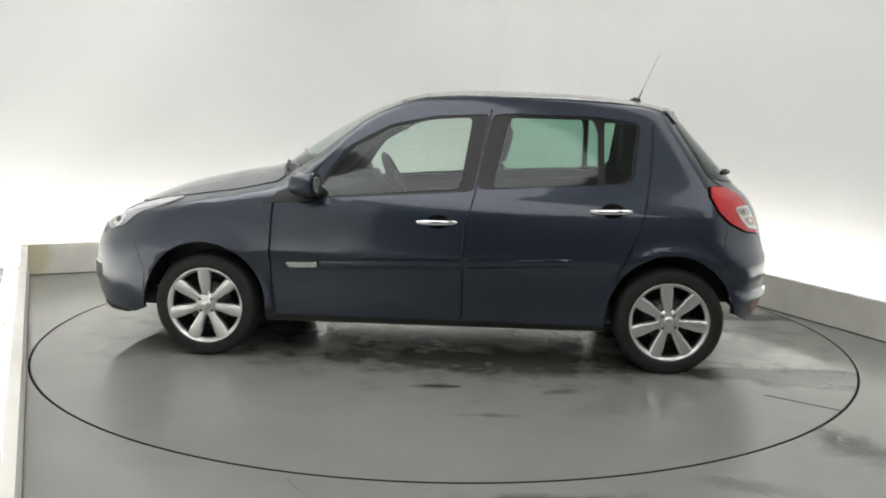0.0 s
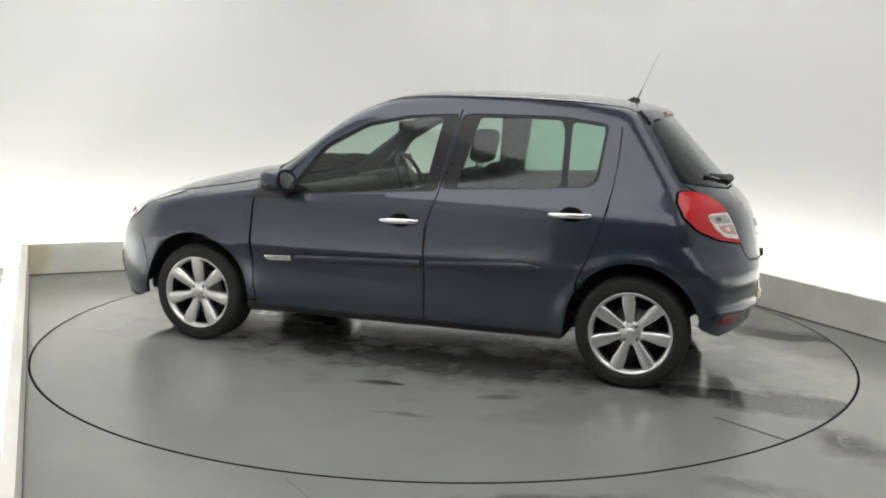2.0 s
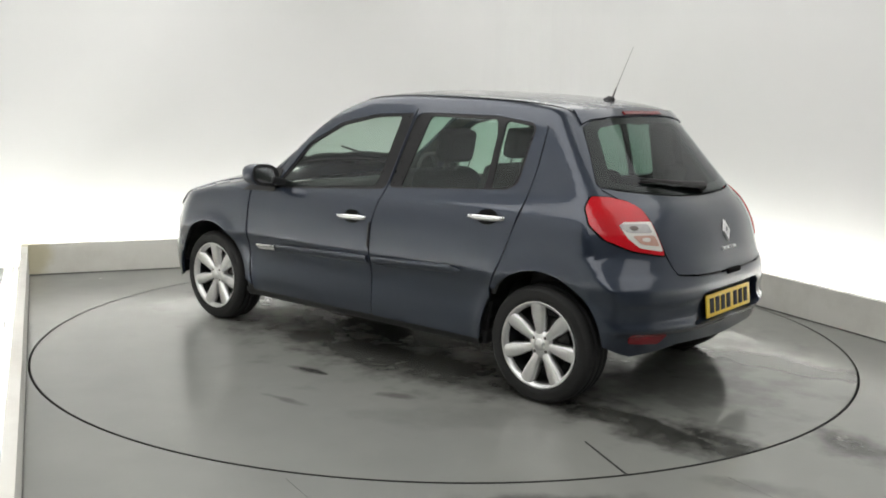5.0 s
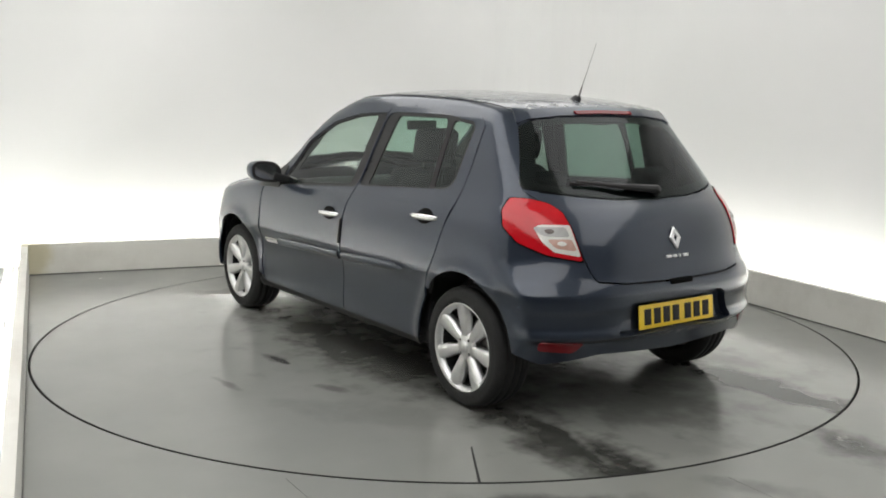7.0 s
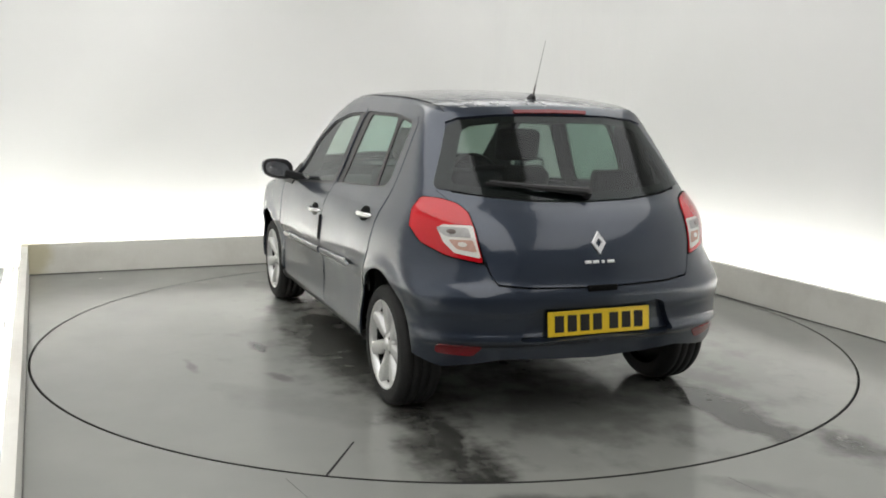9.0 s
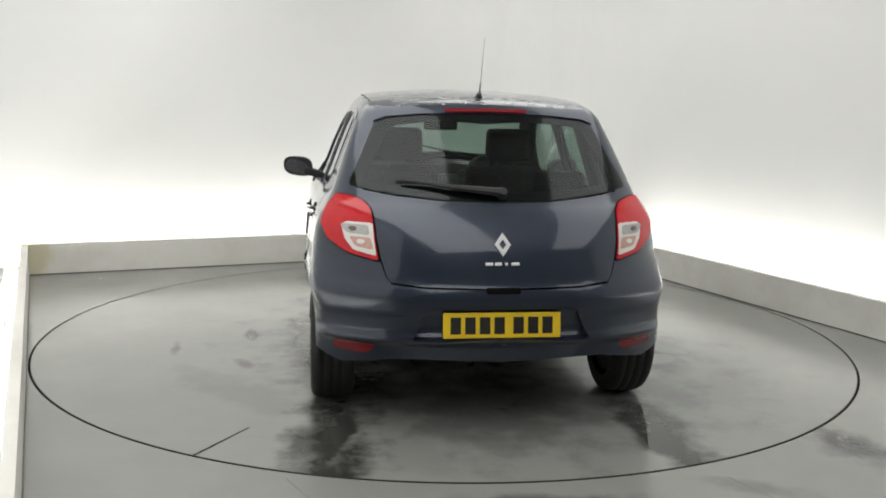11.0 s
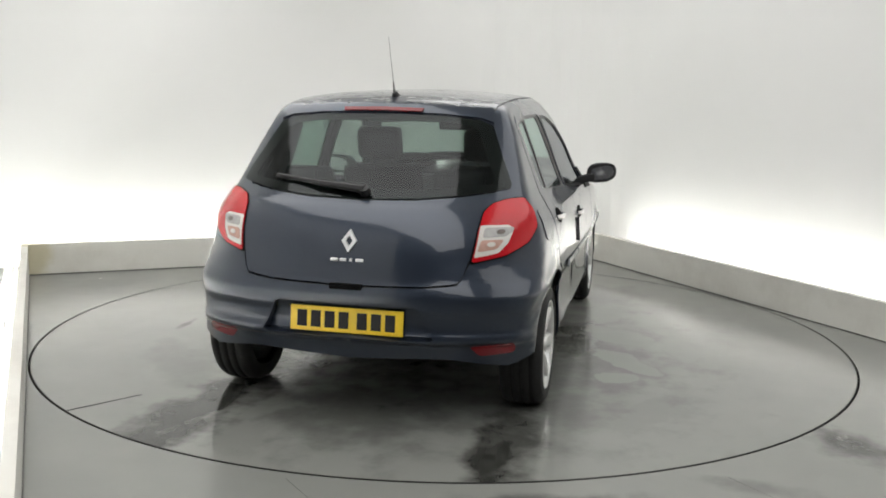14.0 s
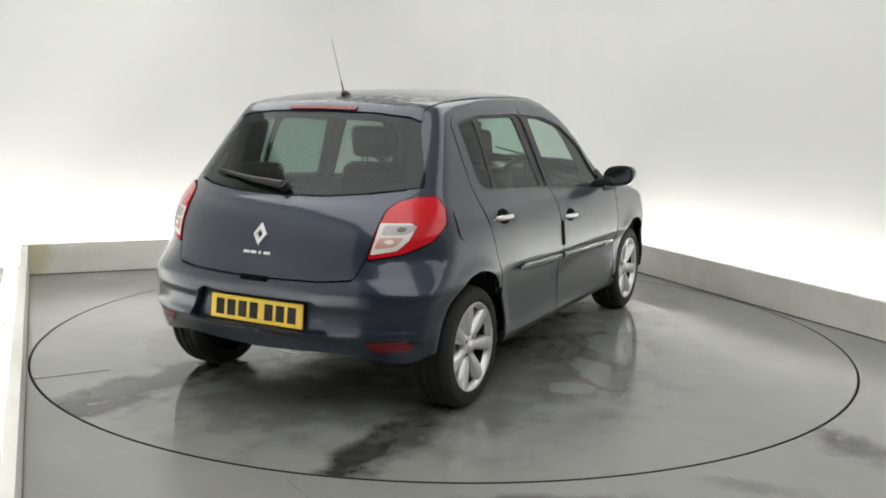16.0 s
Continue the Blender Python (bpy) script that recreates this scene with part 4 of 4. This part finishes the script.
    inner = np.concatenate([on_side([(0.06, 1.2), (0.10, 0.98), (0.16, 0.72)] + arc(0, HUB_Z, 0.39, 0.41, 66, 165)), on_rear([(0.70, 0.30), (0.001, 0.30), (0.001, 0.99), (0.45, 1.0), (0.60, 1.05), (0.57, 1.2)])])
    both("inner_quarter", R_, [flat(R_, inner)], TRIM, LR, "dark inner body shell", off=-0.045, depth=0.004, step=0.05)
    inf = np.concatenate([on_side([(2.2, 0.75), (2.2, 0.9)]), on_top([(2.3, 0.6), (2.8, 0.58)]), [(3.15, 0.3, 0.72), (3.2, 0.001, 0.72), (3.3, 0.001, 0.30), (3.05, 0.62, 0.30)], on_side(arc(WB, HUB_Z, 0.40, 0.42, 15, 150))])
    both("inner_wing", F_, [flat(F_, inf)], TRIM, LR, "dark inner wing", off=-0.045, depth=0.004, step=0.06)
    rounded_box("underbody", (1.48, 0, 0.275), (3.3, 1.04, 0.11), BLACK, car, bev=0.03, label="black underbody")
    rounded_box("floor_pan", (1.27, 0, 0.26), (1.84, 1.56, 0.08), BLACK, car, bev=0.03, label="black floor pan")


def build_wheels(car):
    face = 0.0
    rim_profile = [(0.192, -0.03), (0.196, -0.012), (0.206, -0.002), (0.214, 0.004), (0.217, 0.0), (0.217, -0.012)]
    tyre_profile = [(0.212, -0.19), (0.245, -0.200), (0.280, -0.190), (0.2935, -0.165), (0.2945, -0.14), (0.2895, -0.139), (0.2895, -0.131), (0.2945, -0.130), (0.2955, -0.10), (0.2905, -0.099), (0.2905, -0.089),
                    (0.2955, -0.088), (0.2945, -0.055), (0.2895, -0.054), (0.2895, -0.046), (0.2940, -0.045), (0.289, -0.022), (0.280, -0.006), (0.266, 0.004), (0.262, 0.0035), (0.245, 0.008), (0.228, 0.006), (0.216, 0.002), (0.212, -0.01)]
    first = None
    rim_me = lathe("wheel", rim_profile, ALLOY, 56)
    barrel_me = lathe("barrel", [(0.120, -0.15), (0.190, -0.17), (0.200, -0.10), (0.190, -0.05), (0.193, -0.028)], BLACK, 48)
    tyre_me = lathe("tyre", tyre_profile, RUBBER, 64)
    disc_me = lathe("brake_disc", [(0.0, -0.075), (0.055, -0.072), (0.06, -0.085), (0.128, -0.085), (0.128, -0.105), (0.0, -0.105)], STEEL, 36)
    cap_me = lathe("centre_cap", [(0.0, -0.004), (0.016, -0.005), (0.027, -0.009), (0.031, -0.016), (0.031, -0.03)], ALLOY, 24)
    hub_me = lathe("hub", [(0.030, -0.017), (0.050, -0.020), (0.066, -0.026), (0.072, -0.045), (0.06, -0.07)], ALLOY, 28)
    bolt_me = lathe("bolt", [(0.0, -0.018), (0.008, -0.018), (0.009, -0.03)], STEEL, 8)
    # one blade-shaped spoke along +z
    V, F = [], []
    rows, cols = 10, 9
    for i in range(rows):
        t = i / (rows - 1)
        r = 0.045 + (0.207 - 0.045) * t
        half = 0.020 + 0.017 * min(1, t * 1.5) ** 1.2
        dep = -0.022 + 0.016 * t
        for j in range(cols):
            s = j / (cols - 1) * 2 - 1
            edge = -0.034 if abs(s) == 1 else 0.0
            V.append((half * max(-1, min(1, s * 1.15)), dep - 0.006 * abs(s) ** 4 + 0.004 * (1 - abs(s)) * min(1, 3 * t) + edge, r))
    for i in range(rows - 1):
        for j in range(cols - 1):
            F.append((i * cols + j, i * cols + j + 1, (i + 1) * cols + j + 1, (i + 1) * cols + j))
    spoke_me = mesh_of("spoke", V, F, ALLOY, True)
    for x, y, s in ((0.0, 0.828, 1), (WB, 0.828, 1), (0.0, -0.828, -1), (WB, -0.828, -1)):
        w = part("wheel", rim_me, None, car, "silver seven-spoke alloy wheel")
        turn = 6 if x == 0 else 3
        m = Matrix.Translation(C(x, y, HUB_Z)) @ Matrix.Rotation(radians(turn), 4, "Y")
        if s < 0:
            m = Matrix.Translation(C(x, y, HUB_Z)) @ Matrix.Rotation(math.pi, 4, "Z") @ Matrix.Rotation(radians(turn), 4, "Y")
        w.matrix_basis = m
        part("tyre", tyre_me, None, w, "worn black tyre")
        part("barrel", barrel_me, None, w, "dark inner barrel of the wheel")
        part("brake_disc", disc_me, None, w, "grey brake disc")
        part("centre_cap", cap_me, None, w)
        part("hub", hub_me, None, w)
        for k in range(7):
            sp = part("spoke", spoke_me, None, w)
            sp.matrix_basis = Matrix.Rotation(2 * math.pi * k / 7, 4, "Y")
        for k in range(4):
            b = part("bolt", bolt_me, None, w)
            b.matrix_basis = Matrix.Rotation(radians(45 + 90 * k), 4, "Y") @ Matrix.Translation((0, 0, 0.046))
        # wheel housing
        V, F, n = [], [], 20
        for i in range(n + 1):
            a = radians(8 + 164 * i / n)
            for yy in (0.775, 0.48):
                V.append(C(x + 0.372 * math.cos(a), s * yy * (0.985 if yy > 0.8 else 1), HUB_Z + 0.388 * math.sin(a)))
        for i in range(n):
            F.append((2 * i, 2 * i + 1, 2 * i + 3, 2 * i + 2))
        k = len(V)
        F.append(tuple(2 * i + 1 for i in range(n + 1)))
        part("wheel_housing", mesh_of("wheel_housing", V, F, BLACK, False), None, car, "black wheel arch liner")


def build_details(car):
    # door mirrors
    for s in (1, -1):
        bm = bmesh.new()
        bmesh.ops.create_uvsphere(bm, u_segments=28, v_segments=18, radius=1.0)
        for v in bm.verts:
            x, y, z = v.co
            e = 0.74
            x, y, z = (math.copysign(abs(c) ** e, c) for c in (x, y, z))
            q = 1 - 0.12 * (y * 0.5 + 0.5)
            x = max(x, -0.45)
            v.co = C(1.962 + 0.11 * x * q, s * (0.926 + 0.098 * y), 1.0 + 0.070 * z * q + 0.008 * y)
        if s < 0:
            bmesh.ops.reverse_faces(bm, faces=bm.faces)
        for f in bm.faces:
            f.smooth = True
        bmesh.ops.recalc_face_normals(bm, faces=bm.faces)
        mir = part("door_mirror", bm, PAINT, car, "body-coloured door mirror housing")
        bm = bmesh.new()
        bmesh.ops.create_circle(bm, cap_ends=True, segments=32, radius=1.0)
        for v in bm.verts:
            x, y = v.co.x, v.co.y
            e = 0.74
            x, y = math.copysign(abs(x) ** e, x), math.copysign(abs(y) ** e, y)
            v.co = C(1.9075 + (0.004 if s > 0 else 0.0) * x, s * (0.933 + 0.074 * x), 1.0 + 0.045 * y + 0.012 * x)
        bmesh.ops.recalc_face_normals(bm, faces=bm.faces)
        part("mirror_glass", bm, CHROME, mir, "silvered mirror glass")
        bm = bmesh.new()
        bmesh.ops.create_circle(bm, cap_ends=True, segments=32, radius=1.0)
        for v in bm.verts:
            x, y = v.co.x, v.co.y
            e = 0.74
            x, y = math.copysign(abs(x) ** e, x), math.copysign(abs(y) ** e, y)
            v.co = C(1.9100 + (0.004 if s > 0 else 0.0) * x, s * (0.926 + 0.097 * x), 1.0 + 0.064 * y + 0.012 * x)
        part("mirror_rim", bm, BLACK, mir, "black rim of the mirror")
        bm = bmesh.new()
        box(bm, (0, 0, 0), (0.12, 0.17, 0.05), Matrix.Translation(C(1.955, s * 0.805, 0.952)) @ Matrix.Rotation(radians(s * 14), 4, "X"), 0.014)
        part("mirror_foot", bm, BLACK, mir, "black mirror foot")
    sail = [(2.25, 0.885), (2.12, 0.955), (2.01, 1.03), (1.955, 1.03), (1.955, 0.895)]
    both("mirror_base", "side", [soften(sail, 0.01)], BLACK, (car, car), "black plastic triangle below the mirror", off=0.006, depth=0.006)
    # aerial
    bm = bmesh.new()
    cyl(bm, C(0.165, 0, 1.446), C(0.138, 0, 1.494), 0.040, 16, 0.014)
    for v in bm.verts:
        v.co.x = (v.co.x - (0.153 + CAR_DX)) * 1.5 + 0.153 + CAR_DX
        v.co.y = (v.co.y - CAR_DY) * 0.8 + CAR_DY
    aer = part("aerial", bm, BLACK, car, "black roof aerial")
    bm = bmesh.new()
    cyl(bm, C(0.134, 0, 1.475), C(0.105, 0, 1.545), 0.006, 10, 0.0035)
    cyl(bm, C(0.105, 0, 1.545), C(0.015, 0, 1.757), 0.0017, 8, 0.0009)
    part("mast", bm, STEEL, aer, "thin aerial mast")
    # rear wiper
    P = on_rear([(-0.02, 1.035), (0.2, 1.055), (0.43, 1.082)])
    N = grad(P)
    Q = [Vector(p + n * 0.028) + Vector((CAR_DX, CAR_DY, 0)) for p, n in zip(P, N)]
    bm = bmesh.new()
    cyl(bm, Q[0], Q[1], 0.021, 8, 0.013)
    cyl(bm, Q[1], Q[2], 0.013, 8, 0.006)
    wip = part("rear_wiper", bm, BLACK, car, "black rear wiper at rest")
    bm = bmesh.new()
    a, b = on_rear([(0.06, 1.048), (0.45, 1.09)])
    cyl(bm, Vector(a) + Vector((CAR_DX - 0.012, CAR_DY, 0)), Vector(b) + Vector((CAR_DX - 0.012, CAR_DY, 0)), 0.007, 6)
    part("wiper_blade", bm, RUBBER, wip)
    bm = bmesh.new()
    cyl(bm, Vector(P[0]) + Vector((CAR_DX, CAR_DY, 0)), Q[0] + Vector(N[0]) * 0.012, 0.026, 14, 0.022)
    part("pivot", bm, BLACK, wip)
    # front wipers at rest along the scuttle
    for y0, y1 in ((0.10, 0.52), (-0.46, 0.06)):
        a, b = on_top([(2.27, y0), (2.17, y1)])
        bm = bmesh.new()
        up = Vector((CAR_DX, CAR_DY, 0.008))
        cyl(bm, Vector(a) + up, Vector(b) + up, 0.010, 6, 0.006)
        part("front_wiper", bm, BLACK, car, "black windscreen wiper at rest")
    # badge: a plain hollow diamond, and bright bars below
    bx = float(on_rear([(0.0, 0.84)])[0][0])
    V, F = [], []
    ring = [(0, 1), (1, 0), (0, -1), (-1, 0)]
    lean = 0.30
    for k, d in ((1.0, 0.004), (0.93, 0.013), (0.45, 0.013), (0.38, 0.004)):
        for y, z in ring:
            zz = 0.052 * z * k
            V.append(C(bx - d - 0.002 + zz * lean, 0.037 * y * k, 0.839 + zz))
    for i in range(3):
        for j in range(4):
            F.append((i * 4 + j, i * 4 + (j + 1) % 4, i * 4 + 4 + (j + 1) % 4, i * 4 + 4 + j))
    part("badge", mesh_of("badge", V, F, BADGE), None, car, "chrome hollow diamond badge")
    for y, w in ((0.062, 0.034), (0.022, 0.030), (-0.014, 0.012), (-0.054, 0.036)):
        x = float(on_rear([(y, 0.757)])[0][0])
        rounded_box("name_bar", (x - 0.006, y, 0.757), (0.008, w, 0.014), BADGE, car, (0, 18, 0), 0.003, "small chrome bar")
    # number plate with plain bars
    plate = rounded_box("number_plate", (-0.596, 0, 0.4875), (0.008, 0.525, 0.113), YELLOW, car, (0, 6, 0), 0.003, "yellow rear number plate")
    for y in (0.195, 0.130, 0.065, 0.0, -0.085, -0.150, -0.215):
        rounded_box("plate_bar", (-0.6010, y + 0.012, 0.4875), (0.003, 0.046, 0.074), INK, plate, (0, 6, 0), 0.001, "plain black bar")
    # solid near-black block; its colour gives the grip's notch its shade
    rounded_box("grip_notch", (-0.600, 0.0, 0.644), (0.04, 0.15, 0.026), HOLLOW, car, (0, 0, 0), 0.006, "black block for the shaded notch of the tailgate grip above the plate")
    # fuel flap, on the right
    flap = soften([(0.02, 0.96), (-0.15, 0.965), (-0.155, 0.825), (0.02, 0.82)], 0.05)
    part("fuel_flap", shell("fuel_flap", "side", [flap], PAINT, off=0.0035, depth=0.006, mirror=True), None, car)


def build_cabin(car):
    for s in (1, -1):
        seat = rounded_box("front_seat", (1.40, s * 0.325, 0.48), (0.52, 0.50, 0.18), CLOTH, car, (0, -6, 0), 0.06, "dark cloth front seat")
        rounded_box("backrest", (1.09, s * 0.325, 0.76), (0.15, 0.48, 0.64), CLOTH, seat, (0, -17, 0), 0.06)
        rounded_box("headrest", (0.945, s * 0.325, 1.205), (0.10, 0.27, 0.19), CLOTH, seat, (0, -12, 0), 0.045)
        for k in (0.06, -0.06):
            bm = bmesh.new()
            cyl(bm, C(1.005, s * 0.325 + k, 1.03), C(0.955, s * 0.325 + k, 1.15), 0.006, 8)
            part("post", bm, STEEL, seat)
    for s in (1, -1):
        rounded_box("pillar_trim", (0.09, s * 0.595, 1.17), (0.17, 0.09, 0.38), TRIM, car, (s * 18, 0, 0), 0.03, "dark inner rear pillar trim")
    bench = rounded_box("rear_bench", (0.38, 0, 0.48), (0.50, 1.24, 0.18), CLOTH, car, (0, -6, 0), 0.06, "dark cloth rear bench")
    rounded_box("backrest", (0.08, 0, 0.74), (0.14, 1.24, 0.56), CLOTH, bench, (0, -18, 0), 0.05)
    for y in (0.38, -0.38):
        rounded_box("headrest", (-0.05, y, 1.06), (0.08, 0.25, 0.13), CLOTH, bench, (0, -14, 0), 0.035)
    dash = rounded_box("dashboard", (2.00, 0, 0.79), (0.50, 1.38, 0.30), TRIM, car, (0, 8, 0), 0.09, "dark moulded dashboard")
    rounded_box("instrument_hood", (1.88, -0.34, 0.95), (0.20, 0.36, 0.07), TRIM, dash, (0, 10, 0), 0.03)
    rounded_box("parcel_shelf", (-0.14, 0, 0.985), (0.36, 1.12, 0.02), TRIM, car, (0, 0, 0), 0.008, "dark parcel shelf")
    rounded_box("inner_mirror", (1.56, 0.0, 1.30), (0.03, 0.22, 0.06), BLACK, car, (0, 0, 0), 0.012, "black interior mirror")
    # steering wheel on the right
    V, F = [], []
    tilt = Matrix.Translation(C(1.66, -0.37, 0.93)) @ Matrix.Rotation(radians(-64), 4, "Y")
    for i in range(32):
        a = 2 * math.pi * i / 32
        for j in range(8):
            b = 2 * math.pi * j / 8
            V.append(tilt @ Vector(((0.185 + 0.015 * math.cos(b)) * math.cos(a), (0.185 + 0.015 * math.cos(b)) * math.sin(a), 0.015 * math.sin(b))))
    for i in range(32):
        for j in range(8):
            F.append((i * 8 + j, ((i + 1) % 32) * 8 + j, ((i + 1) % 32) * 8 + (j + 1) % 8, i * 8 + (j + 1) % 8))
    sw = part("steering_wheel", mesh_of("steering_wheel", V, F, BLACK, True), None, car, "black steering wheel")
    bm = bmesh.new()
    box(bm, (0, 0, -0.01), (0.13, 0.14, 0.05), tilt, 0.02)
    for a in (0, 180, 90):
        box(bm, (0, 0, 0), (0.13, 0.035, 0.018), tilt @ Matrix.Rotation(radians(a), 4, "Z") @ Matrix.Translation((0.115, 0, 0)), 0.006)
    part("spokes", bm, BLACK, sw)


car = tagged(new("car"), "dark blue-grey metallic five-door hatchback, wet from rain", "car")
build_body(car)
build_wheels(car)
build_details(car)
build_cabin(car)


def motions():
    rows = []
    for i in range(33):
        t = i * 0.5
        rows.append((t, pose(0, 0, 0, 0, 0, TURN_START + TURN_RATE * t)))
    walk(turntable, rows)
    walk(car, rows)


motions()
